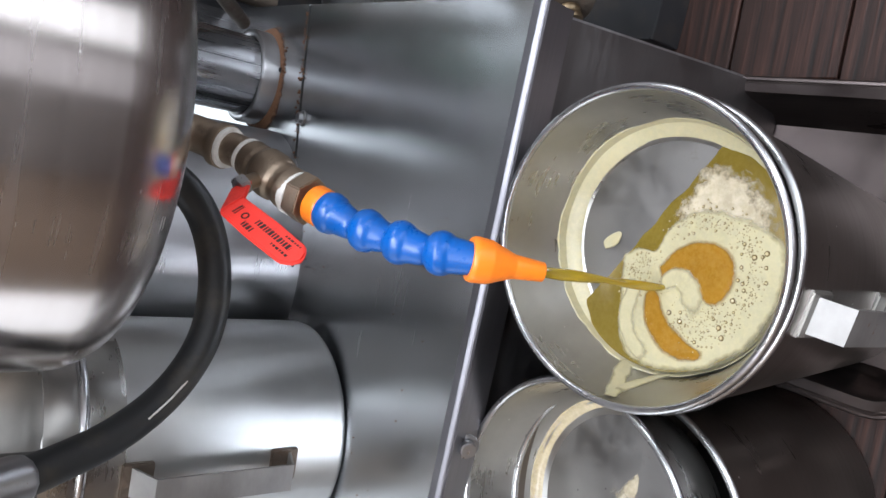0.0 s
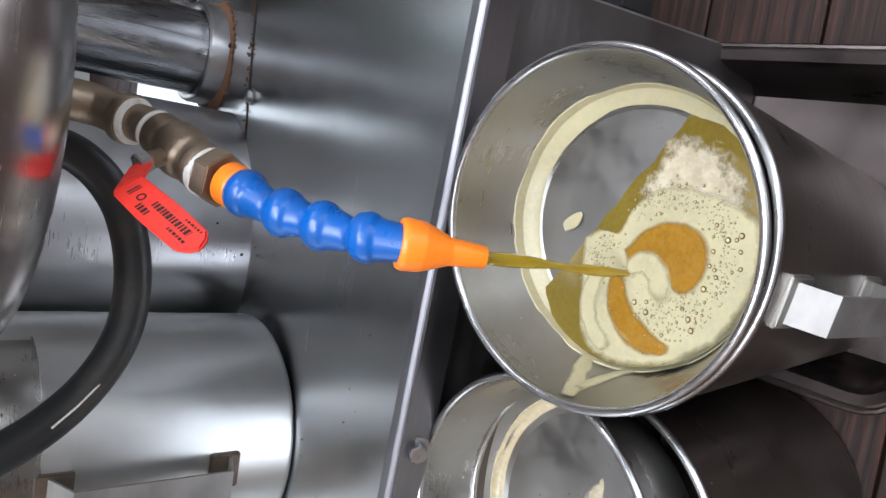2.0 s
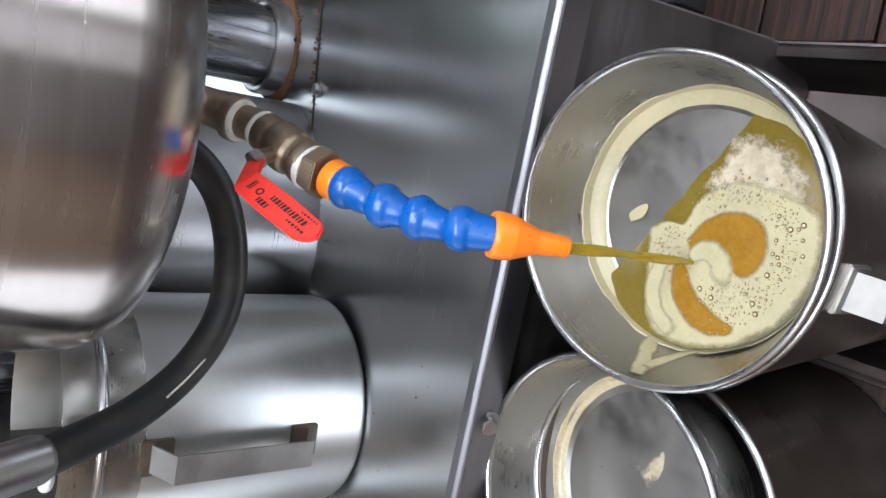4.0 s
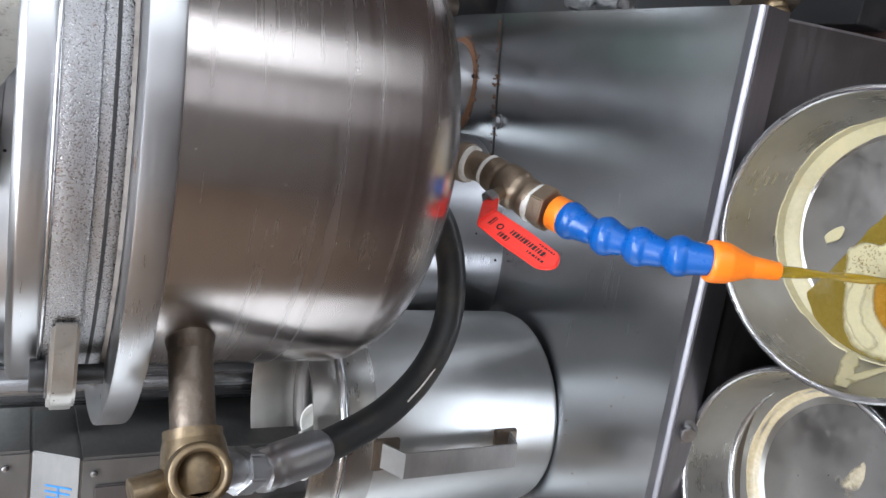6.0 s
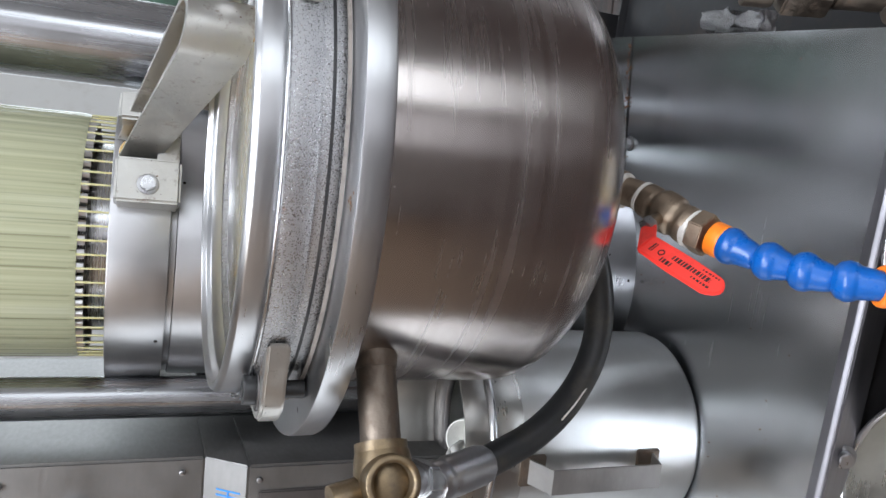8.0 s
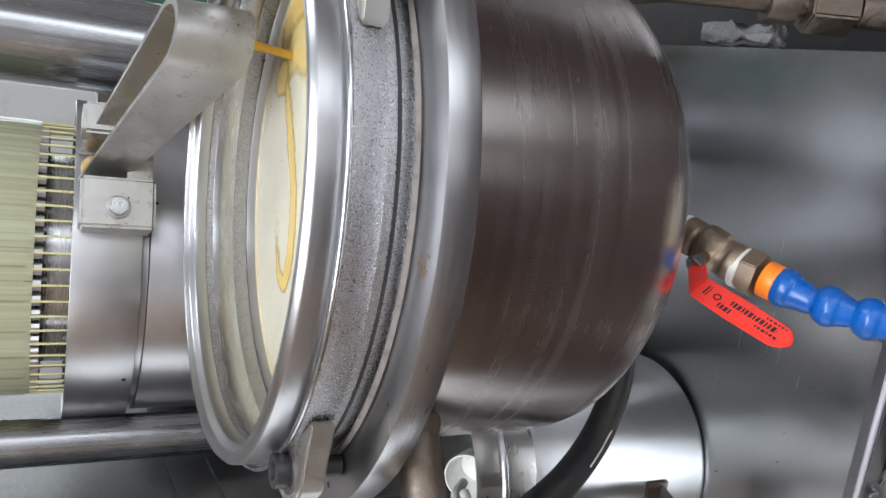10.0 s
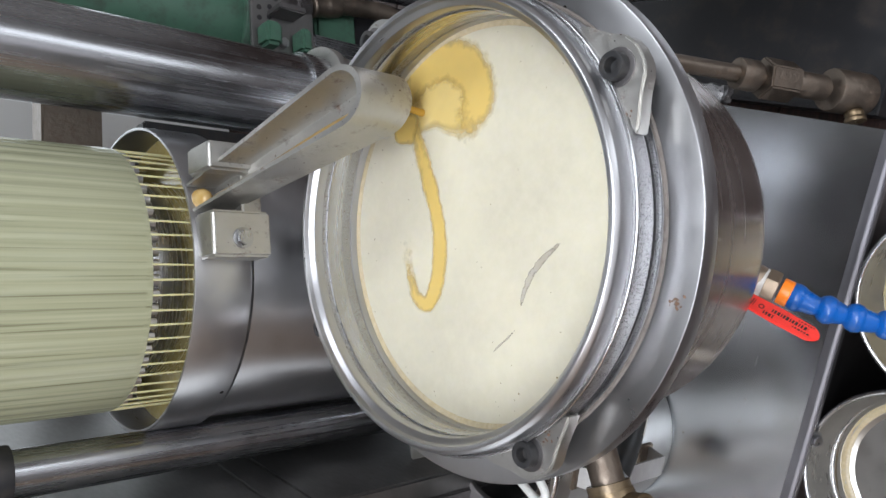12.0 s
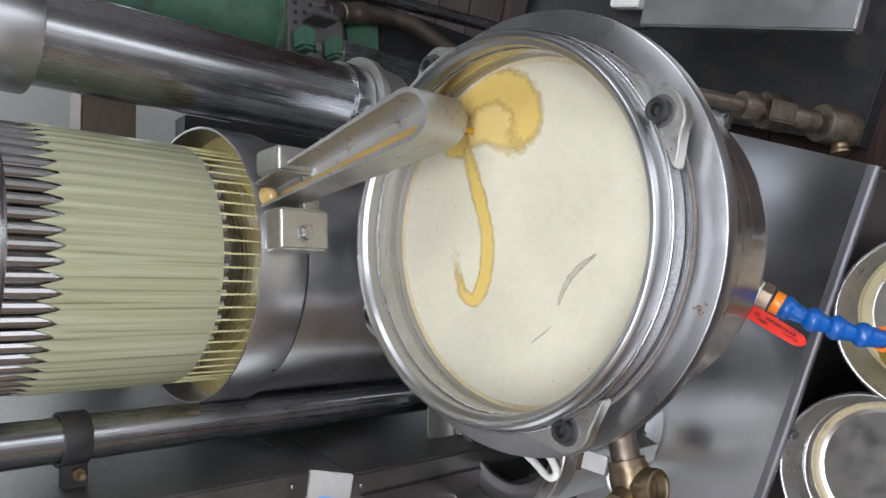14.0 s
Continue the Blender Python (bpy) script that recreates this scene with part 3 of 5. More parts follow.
for i in range(BARS):
    a = 360 * i / BARS
    if strand_me is None:
        ob = single("oil_strand", tube([(0, 0, 0), (0, 0, -0.07)], lambda t: 0.0013 - 0.0005 * t, 7, smooth_n=4), STRAND, "thin yellow oil strand falling into the cup", "oil strand", "oil strands under the cage")
        strand_me = ob.data
    else:
        ob = tagged(new("oil_strand", strand_me), "thin yellow oil strand falling into the cup", "oil strand", "oil strands under the cage")
    ob.location = polar((PX, PY), 0.1445, a, 1.4715)
    strands.append(ob)

# ---- spout from the cup to the filter drum ----
spout = thing("oil_spout", (0.18, 0.32, 1.40), "cast aluminium oil spout bolted on the press cup", "spout")
S0, S1 = Vector((0.157, 0.338, 1.436)), Vector((0.212, 0.154, 1.389))
SD = (S1 - S0).normalized()
SS = Vector((-SD.y, SD.x, 0)).normalized()


def trough(half, top, foot, end_depth):
    """Rows of (top, bottom) points round a slot-shaped wall, open at the cup end."""
    pts, L = [], (S1 - S0).length
    pts.append((half, -0.01))
    pts.append((half, L * 0.5))
    for k in range(13):
        a = math.pi * k / 12
        pts.append((half * math.cos(a), L + half * math.sin(a)))
    pts.append((-half, L * 0.5))
    pts.append((-half, -0.01))
    out = []
    for s, d in pts:
        t = min(max(d / L, 0), 1)
        p = S0 + SD * d + SS * s * (0.56 + 0.44 * t)
        out.append((p + Vector((0, 0, top)), p + Vector((0, 0, -foot - (end_depth - foot) * t))))
    return out


outer, inner = trough(0.0290, 0.0, 0.036, 0.056), trough(0.0235, 0.0, 0.030, 0.048)
bm = bmesh.new()
ov, iv = [[[bm.verts.new(p) for p in pair] for pair in rows] for rows in (outer, inner)]
n = len(ov)
for i in range(n - 1):
    bm.faces.new((ov[i][1], ov[i + 1][1], ov[i + 1][0], ov[i][0]))
    bm.faces.new((iv[i][0], iv[i + 1][0], iv[i + 1][1], iv[i][1]))
    bm.faces.new((ov[i][0], ov[i + 1][0], iv[i + 1][0], iv[i][0]))
bm.faces.new([v[1] for v in ov])
bm.faces.new([v[1] for v in iv][::-1])
for q in (0, n - 1):
    bm.faces.new((ov[q][0], iv[q][0], iv[q][1], ov[q][1]))
bmesh.ops.recalc_face_normals(bm, faces=bm.faces)
part("trough", bm, BLOCK, spout, "deep rounded trough")
q0, q1 = S0 - SS * 0.003 + Vector((0, 0, -0.0285)), S1 - SS * 0.007 + Vector((0, 0, -0.0455))
bm = tube([q0 - SD * 0.02 + Vector((0, 0, 0.004)), q0 + (q1 - q0) * 0.3, q0 + (q1 - q0) * 0.7 + SS * 0.003, q1 + SD * 0.012], lambda t: 0.0085 + 0.0045 * t, 14)
for v in bm.verts:
    t = (v.co - q0).dot(q1 - q0) / (q1 - q0).length_squared
    mid_z = q0.z + (q1.z - q0.z) * t
    v.co.z = mid_z + (v.co.z - mid_z) * 0.25 - 0.001
part("trough_oil", bm, AMBERTHIN, spout, "golden oil running in the trough")
bm = bmesh.new()
bmesh.ops.create_uvsphere(bm, u_segments=18, v_segments=10, radius=1, matrix=Matrix.Translation(S0 - SD * 0.010 + Vector((-0.002, 0, -0.012))) @ Matrix.Diagonal((0.0125, 0.020, 0.010, 1)))
part("inlet_oil", bm, AMBERTHIN, spout, "golden oil welling from the cup outlet", sharp=80)
part("mount_block", box((0.090, 0.301, 1.374), (0.136, 0.342, 1.437), None, 0.003, 3), BLOCK, spout, "worn mounting block")
part("mount_block", box((0.176, 0.304, 1.384), (0.205, 0.352, 1.437), None, 0.003, 3), BLOCK, spout)
part("web", box((0.136, 0.314, 1.376), (0.176, 0.342, 1.398), None, 0.002, 2), BLOCK, spout)
bolt_m = along((0.1085, 0.301, 1.4055), (0.1085, 0.2, 1.4055))
w = part("washer", lathe(soften([(0.003, 0), (0.0105, 0), (0.0105, 0.002), (0.003, 0.002)], 0.0005), segs=28), ZINC, spout, place=False)
w.matrix_basis = spout.matrix_basis.inverted() @ bolt_m
part("bolt", hexagon(0.0083, 0.002, 0.0075, bolt_m), ZINC, spout)

# ---- filter drum ----
DX, DY = 0.0935, 0.092
D = (DX, DY, 0)
drum = thing("filter_drum", (DX, DY, 1.09), "round polished stainless filter drum with bolted clamp ring", "filter drum")
ARC = [(0.181 - 0.05 + 0.05 * math.cos(radians(a)), 1.136 + 0.05 * math.sin(radians(a))) for a in range(0, -91, -9)]
body = [(0.1775, 1.284), (0.181, 1.284), *ARC, (0.0002, 1.084), (0.0002, 1.088), (0.128, 1.09), (0.16, 1.1), (0.1775, 1.14)]
part("vessel", lathe(body, D, 144), DRUM, drum, "turned vessel wall with rounded bottom", sharp=50)
part("flange", lathe(soften([(0.177, 1.282), (0.2205, 1.282), (0.2205, 1.300), (0.177, 1.300)], 0.0016), D, 144), STEEL, drum, "broad turned flange")
part("groove_ring", lathe(soften([(0.1775, 1.300), (0.1885, 1.300), (0.1885, 1.3165), (0.1775, 1.3165)], 0.0012), D, 144), CAST, drum)
part("clamp_ring", lathe(soften([(0.1775, 1.3165), (0.1925, 1.3165), (0.1925, 1.3355), (0.1775, 1.3355)], 0.0016), D, 144), CAST, drum, "rough cast clamp ring")
part("rim", lathe(soften([(0.176, 1.3355), (0.1885, 1.3355), (0.1885, 1.350), (0.1855, 1.3535), (0.1815, 1.3535), (0.1805, 1.349), (0.176, 1.345)], 0.0009), D, 144), STEEL, drum, "turned satin rim")
part("seam_bead", lathe([(0.192 + 0.0016 * math.cos(radians(a)), 1.3358 + 0.0016 * math.sin(radians(a))) for a in range(0, 360, 60)], D, 144), POLISH, drum, "bright seam bead", sharp=80)
part("gasket", lathe(soften([(0.178, 1.3085), (0.1892, 1.3085), (0.1892, 1.3105), (0.178, 1.3105)], 0.0004), D, 144), BLACK, drum, "dark gasket line")
part("inner_step", lathe(soften([(0.1755, 1.312), (0.178, 1.312), (0.178, 1.330), (0.1755, 1.330)], 0.0008), D, 144), POLISH, drum)
for deg in (-67.3, 22.7, 112.7, 202.0):
    m = Matrix.Translation((DX, DY, 0)) @ Matrix.Rotation(radians(deg), 4, "Z")
    ear = part("lug", prism([(0.188, -0.048), (0.193, -0.044), (0.206, -0.026), (0.2155, -0.016), (0.219, -0.007), (0.219, 0.007), (0.2155, 0.016), (0.206, 0.026), (0.193, 0.044), (0.188, 0.048)], 1.3165, 1.331, m, 0.0018), BLOCK, drum, "cast lug with socket bolt")
    p = m @ Vector((0.2, 0, 1.331))
    part("socket_bolt", lathe(soften([(0.0050, 0.002), (0.0054, 0.0095), (0.0098, 0.0095), (0.0102, 0.0), (0.0001, 0.0), (0.0001, 0.002)], 0.0008), p, 32), BLACKBOLT, ear, "black socket-head bolt")
    part("washer", lathe(soften([(0.005, 0.0), (0.0138, 0.0), (0.0138, 0.0015), (0.005, 0.0015)], 0.0004), p, 32), DARKSTEEL, ear)
    part("stud", lathe([(0.0001, 1.301 - p.z), (0.006, 1.301 - p.z), (0.006, 0), (0.0001, 0)], p, 24), BLACKBOLT, ear)
part("mounting_bracket", box((0.03, 0.262, 1.16), (0.15, 0.346, 1.26), bevel=0.004), STEEL, drum)
OZ = 1.291
drum_oil = thing("drum_oil", (DX, DY, OZ), "cream-coloured frothy oil filling the filter drum", "oil")
part("froth", disc_solid(0.1772, OZ - 0.012, OZ, D, 128, 0.0006), CREAM, drum_oil, "cream oil froth")
part("foam_margin", lathe([(0.1715, OZ - 0.0002), (0.1735, OZ + 0.0005), (0.1760, OZ + 0.0009), (0.1774, OZ + 0.0016), (0.1774, OZ - 0.001)], D, 128), FOAMBROWN, drum_oil, "bubbly margin of the cream oil", sharp=80)

rust_rnd = random.Random(21)
for x, y, z, spread, count in ((0.137, -0.094, 1.3315, 0.006, 9), (-0.078, 0.002, 1.3315, 0.008, 14), (0.012, -0.099, 1.3003, 0.006, 10)):
    for k in range(count):
        w = rust_rnd.uniform(0.0008, 0.0026)
        spot = Matrix.Translation((x + rust_rnd.gauss(0, spread * 0.5), y + rust_rnd.gauss(0, spread * 0.5), z)) @ pose(0, 0, 0, 0, 0, rust_rnd.uniform(0, 360))
        part("rust_speck", blob([(w, 0), (0.5 * w, 0.6 * w), (-0.3 * w, 0.5 * w), (-w, 0.1 * w), (-0.5 * w, -0.6 * w), (0.5 * w, -0.5 * w)], 0, 0.00015, spot, 3, fade=0.7), STAIN, drum)
part("lug_weld", lathe([(0.1925, 1.3005), (0.1945, 1.3010), (0.1932, 1.3032), (0.1915, 1.3030)], D, 96), STAIN_RING, drum, "dirty joint line")
part("set_screw", spun(soften([(0.0038, 0.003), (0.0042, 0.007), (0.0078, 0.007), (0.0078, -0.006), (0.0001, -0.006), (0.0001, 0.003)], 0.0006), polar(C, 0.166, 247.3, 1.278), polar(C, 0.2, 247.3, 1.278), 28), BLACKBOLT, press, "black socket screw")

# ---- outlet: elbow, ball valve, jointed nozzle ----
valve = thing("ball_valve", (0.045, -0.015, 1.02), "weathered bronze ball valve with red lever under the drum", "valve")
V = [Vector(p) for p in ((0.085, 0.050, 1.092), (0.082, 0.046, 1.052), (0.0704, 0.0297, 1.0346), (0.0600, 0.0110, 1.0245), (0.0435, -0.0075, 1.0150), (0.0270, -0.0256, 1.0053), (0.0165, -0.0425, 0.9985))]
part("elbow", tube([V[0], V[1], V[2]], 0.0135, 24), VALVE, valve)
part("elbow_collar", spun(soften([(0.005, -0.004), (0.0165, -0.004), (0.0165, 0.004), (0.005, 0.004)], 0.001), V[2], V[3]), VALVE, valve)
part("thread_tape", spun(soften([(0.005, 0.004), (0.0155, 0.004), (0.0148, 0.0075), (0.005, 0.0075)], 0.0006), V[2], V[3]), TAPE, valve, "white sealing tape")
part("nipple", tube([V[2], V[3], V[4]], 0.0122, 24, smooth_n=3), VALVE, valve)
part("thread_tape", spun(soften([(0.005, -0.0015), (0.0134, -0.0015), (0.0134, 0.0015), (0.005, 0.0015)], 0.0005), V[3], V[4]), TAPE, valve)
part("valve_body", spun(soften([(0.004, 0.003), (0.0142, 0.003), (0.0148, 0.012), (0.0140, 0.015), (0.0168, 0.019), (0.0172, 0.027), (0.0165, 0.034), (0.0146, 0.037), (0.0146, 0.041), (0.0156, 0.043), (0.0156, 0.0505), (0.004, 0.0505)], 0.0012), V[3], V[5], 24), VALVE, valve)
part("thread_tape", spun(soften([(0.004, -0.003), (0.0158, -0.0045), (0.0158, 0.0015), (0.004, 0.0015)], 0.0006), V[5], V[6]), TAPE, valve)
part("hex_nut", hexagon(0.0176, 0.0015, 0.0140, along(V[5], V[6])), VALVE, valve)
stem = Vector((0.0305, -0.0161, 1.0409))
part("stem", tube([V[4] + Vector((-0.002, 0, 0.005)), stem], 0.0055, 16, smooth_n=0), VALVE, valve)
part("stem_nut", hexagon(0.0075, -0.003, 0.004, along(stem, stem + Vector((-0.3, 0.0, 0.45)))), ZINC, valve)
h0, h1 = Vector((0.0125, -0.0284, 1.0531)), Vector((-0.0285, -0.0830, 1.0365))
hd = (h1 - h0).normalized()
hw = Vector((-0.66, 0.06, 0.75))
hw = (hw - hd * hw.dot(hd)).normalized()
hn = hd.cross(hw).normalized()
HM = Matrix((((*hd, 0)), ((*hw, 0)), ((*hn, 0)), (0, 0, 0, 1))).transposed()
HM = Matrix.Translation(h0) @ HM
HL = (h1 - h0).length
lever = part("lever", prism([(0.0, -0.0095), (HL * 0.5, -0.0105), (HL * 0.93, -0.0095), (HL, -0.006), (HL + 0.003, 0.0), (HL, 0.0055), (HL * 0.9, 0.0095), (HL * 0.4, 0.0105), (0.0, 0.0095)], -0.0017, 0.0017, HM, 0.0011), RED, valve, "red vinyl-coated lever with black print")
part("lever_tab", prism([(0, -0.0095), (0.026, -0.0085), (0.026, 0.0085), (0, 0.0095)], -0.0017, 0.0017, Matrix.Translation(h0) @ Matrix((((*((stem - h0).normalized()), 0)), ((*hw, 0)), ((*((stem - h0).normalized().cross(hw)).normalized(), 0)), (0, 0, 0, 1))).transposed(), 0.0009), RED, valve)
sgn = 1 if (Vector((-0.09, -0.48, 1.25)) - h0).dot(hn) > 0 else -1
for x0, x1, y, hgt in ((0.026, 0.061, -0.0015, 0.0042), (0.048, 0.064, 0.0038, 0.0018), (0.05, 0.065, -0.0062, 0.0014), (0.02, 0.030, 0.0052, 0.004), (0.006, 0.009, 0.0, 0.008)):
    k, q = x0, 0
    while k < x1:
        wdt = 0.0012 + 0.0012 * ((q * 7) % 3) / 2
        part("print_mark", box((k, y - hgt / 2, sgn * 0.0017 - 0.0002), (min(k + wdt, x1), y + hgt / 2, sgn * 0.0017 + 0.0002), HM, 0), INK, lever)
        k, q = k + wdt + 0.0011, q + 1
part("print_mark", spun([(0.0018, 0), (0.0028, 0), (0.0028, 0.0004), (0.0018, 0.0004)], HM @ Vector((0.016, 0.0005, sgn * 0.0016)), HM @ Vector((0.016, 0.0005, sgn * 0.01)), 20), INK, lever)

nozzle = thing("coolant_nozzle", V[6], "blue jointed plastic hose with orange nozzle on the valve", "nozzle")
N = [Vector(p) for p in ((0.0165, -0.0425, 0.9985), (0.0005, -0.0663, 0.9885), (-0.0097, -0.0860, 0.9765), (-0.0200, -0.1085, 0.9630), (-0.0285, -0.1357, 0.9430), (-0.0355, -0.1535, 0.9070))]
part("connector", spun(soften([(0.005, -0.004), (0.0135, -0.004), (0.0135, 0.006), (0.0105, 0.009), (0.005, 0.009)], 0.001), N[0], N[1]), ORANGE, nozzle, "orange threaded connector")
for a, b in zip(N[:-2], N[1:-1]):
    L = (b - a).length
    part("segment", spun(soften([(0.004, 0.002), (0.0085, 0.002), (0.0128, 0.006), (0.0146, 0.0115), (0.0136, 0.0165), (0.0118, 0.019), (0.0098, L + 0.001), (0.0085, L + 0.004), (0.004, L + 0.004)], 0.0012), a, b, 36), BLUE, nozzle)
part("tip", spun(soften([(0.0042, 0.044), (0.0062, 0.044), (0.0078, 0.024), (0.0138, 0.008), (0.0146, -0.002), (0.0135, -0.005), (0.0105, -0.005), (0.0042, 0.02)], 0.0008), N[4], N[5], 36), ORANGE, nozzle, "tapered orange nozzle tip")

# ---- hydraulic stub, brass tee and black hose on the drum's side ----
side = thing("drain_fitting", (-0.10, 0.02, 1.25), "dirty brass tee with zinc hose fitting on the drum", "pipe fitting")
part("stub_pipe", tube([(-0.058, 0.0224, 1.2508), (-0.132, 0.008, 1.2495)], 0.0138, 28, smooth_n=2), RUSTY, side, "stained welded stub pipe")
part("weld", tube([(-0.064, 0.0212, 1.2507), (-0.079, 0.018, 1.2505)], lambda t: 0.0172 - 0.0030 * t, 28, smooth_n=6), RUSTY, side)
part("collar", tube([(-0.128, 0.009, 1.2497), (-0.137, 0.007, 1.2495)], 0.018, 28, smooth_n=0), BRASS, side)
part("tee_body", tube([(-0.134, 0.0075, 1.2495), (-0.166, 0.0, 1.248)], lambda t: 0.0185 + 0.002 * math.sin(math.pi * t), 28, smooth_n=6), BRASS, side)
part("tee_mouth", spun(soften([(0.0128, 0.006), (0.0128, 0.027), (0.0148, 0.0285), (0.018, 0.0275), (0.0185, 0.0), (0.0001, 0.0), (0.0001, 0.006)], 0.0008), (-0.152, 0.003, 1.249), (-0.150, -0.04, 1.252), 40), BRASS, side, "open threaded brass mouth")
part("mouth_seat", spun(soften([(0.006, 0.006), (0.006, 0.014), (0.0095, 0.016), (0.0126, 0.014), (0.0126, 0.006)], 0.0006), (-0.152, 0.003, 1.249), (-0.150, -0.04, 1.252), 32), BRASS, side)
part("plug", spun(soften([(0.0001, 0.0), (0.0105, 0.0), (0.0105, 0.024), (0.0001, 0.024)], 0.001), (-0.158, 0.004, 1.262), (-0.166, 0.0, 1.30), 24), BRASS, side)
F0, F1, F2 = Vector((-0.154, 0.012, 1.236)), Vector((-0.162, 0.052, 1.194)), Vector((-0.154, 0.084, 1.138))
part("hose_nut", hexagon(0.0165, 0.022, 0.042, along(F0, F1), 0.0015), ZINC, side)
part("nipple", tube([F0, F1], 0.0115, 20, smooth_n=0), ZINC, side)
part("hose_ferrule", spun(soften([(0.004, -0.004), (0.0150, -0.004), (0.0160, 0.004), (0.0150, 0.009), (0.0162, 0.014), (0.0162, 0.058), (0.0145, 0.062), (0.004, 0.062)], 0.0012), F1, F2, 12), ZINC, side, "crimped zinc ferrule")
hose = thing("rubber_hose", (-0.10, 0.1, 1.05), "black rubber hydraulic hose bending under the drum", "hose")
HP = [F1 + (F2 - F1) * 0.75, F2, (-0.134, 0.107, 1.079), (-0.102, 0.120, 1.033), (-0.060, 0.122, 1.006), (-0.012, 0.115, 1.002), (0.033, 0.106, 1.016), (0.062, 0.10, 1.046), (0.072, 0.10, 1.09)]
part("sleeve", tube(HP, 0.0132, 24, smooth_n=10), RUBBER, hose)
part("white_mark", tube([Vector((-0.123, 0.0990, 1.057)), Vector((-0.110, 0.1040, 1.040)), Vector((-0.096, 0.1090, 1.0245))], 0.0008, 8, smooth_n=4), TAPE, hose)

# ---- buckets ----


def bucket(name, m, r_top, r_low, depth, label, handle=None, bead=0.003, group="", wall=0.0016, metal=None):
    ob = thing(name, m, label, "bucket", group)
    prof = [(0.0002, -depth), (r_low - 0.006, -depth), (r_low - 0.0015, -depth + 0.002), (r_low, -depth + 0.007), (r_top, -0.001), (r_top - wall, -0.001), (r_low - wall, -depth + 0.008), (r_low - 0.007, -depth + wall + 0.001), (0.0002, -depth + wall)]
    part("wall", lathe(prof, segs=112), metal or BUCKET, ob, place=False, sharp=50)
    part("floor_disc", disc_solid(r_low - 0.0075, -depth + wall + 0.0003, -depth + wall + 0.0009, segs=80, cut=0.0002), PANFLOOR, ob, "dull stained bottom", place=False)
    part("rolled_rim", lathe([(r_top + bead * math.cos(radians(a)), bead * math.sin(radians(a))) for a in range(0, 360, 40)], segs=112), POLISH, ob, place=False, sharp=80)
    if handle:
        deg, z_hi, z_lo, out = handle
        r_hi, r_lo = (r_low + (r_top - r_low) * (1 + zz / depth) for zz in (z_hi, z_lo))
        hm = Matrix.Rotation(radians(deg), 4, "Z")
        for zz, rr in ((z_hi, r_hi), (z_lo, r_lo)):
            part("handle_plate", box((rr - 0.0025, -0.016, zz - 0.014), (rr + 0.0035, 0.016, zz + 0.014), hm, 0.0012), RUSTY if metal is POTSTEEL else BLOCK, ob, place=False)
        prof2 = [(r_hi + 0.003, z_hi + 0.006), (r_low + out, z_hi - 0.006), (r_low + out, z_lo + 0.006), (r_lo + 0.003, z_lo - 0.006)]
        bm = bmesh.new()
        rows = []
        for (x, z), dx, dz in zip(prof2, (0.0, -0.0025, -0.0025, 0.0), (-0.003, -0.001, 0.001, 0.003)):
            rows.append([bm.verts.new(hm @ Vector(p)) for p in ((x, -0.0125, z), (x, 0.0125, z), (x + dx, 0.0125, z + dz), (x + dx, -0.0125, z + dz))])
        for p, q in zip(rows, rows[1:]):
            for k in range(4):
                bm.faces.new((p[k], p[(k + 1) % 4], q[(k + 1) % 4], q[k]))
        bm.faces.new(rows[0])
        bm.faces.new(rows[-1][::-1])
        bmesh.ops.recalc_face_normals(bm, faces=bm.faces)
        part("strap_handle", bm, STRAPBRIGHT, ob, "flat bent strap handle", place=False)
    return ob


def tilted(c, n):
    return Matrix.Translation(c) @ Vector(n).to_track_quat("Z", "Y").to_matrix().to_4x4()


B1 = tilted((-0.0158, -0.1625, 0.8275), (-0.113, -0.064, 0.992))
bucket("oil_bucket", Matrix.Translation((-0.0145, -0.157, 0.797)), 0.1125, 0.087, 0.797 - FLOOR - 0.0055, "tall stainless bucket standing in a tray on the floor", (-118, -0.036, -0.17, 0.046), group="floor buckets", metal=BUCKETTONED)
bucket("catch_pan", B1, 0.1105, 0.0945, 0.066, "shallow stainless catch pan seated crooked in a bucket", group="catch pans")
B2 = tilted((-0.2165, -0.0675, 0.802), (0.004, 0.04, 0.999))
bucket("oil_bucket", Matrix.Translation((-0.2190, -0.0790, 0.752)), 0.1100, 0.101, 0.752 - FLOOR - 0.0005, "tall stainless bucket standing beside the machine base", group="floor buckets", metal=BUCKETTONED)
bucket("catch_pan", B2, 0.1135, 0.0985, 0.0715, "empty stainless catch pan with dried foam in a bucket", group="catch pans")

POT = Matrix.Translation((-0.1445, 0.325, 1.071))
pot = bucket("stock_pot", POT, 0.1155, 0.115, 1.071 - table_z(-0.1445, 0.211), "tall brushed stainless pot standing on the machine base", (-107.5, -0.045, -0.185, 0.033), bead=0.0045, metal=POTSTEEL)
part("band", lathe(soften([(0.1135, 0.002), (0.1165, 0.002), (0.1165, 0.028), (0.1135, 0.028)], 0.0012), segs=112), BUCKET, pot, place=False)
strainer = thing("strainer_insert", Matrix.Translation((-0.1445, 0.322, 1.066)), "stainless strainer insert standing up out of a pot", "strainer")
part("wall", lathe(soften([(0.111, -0.03), (0.1135, -0.03), (0.1135, 0.036), (0.1118, 0.036), (0.110, -0.02), (0.111, -0.03)][:5], 0.0008), segs=112), BUCKET, strainer, place=False)
part("inner_ring", lathe(soften([(0.078, -0.025), (0.109, -0.022), (0.109, -0.015), (0.092, -0.015), (0.080, -0.018)], 0.001), segs=96), DARKSTEEL, strainer, "dark punched ring", place=False)

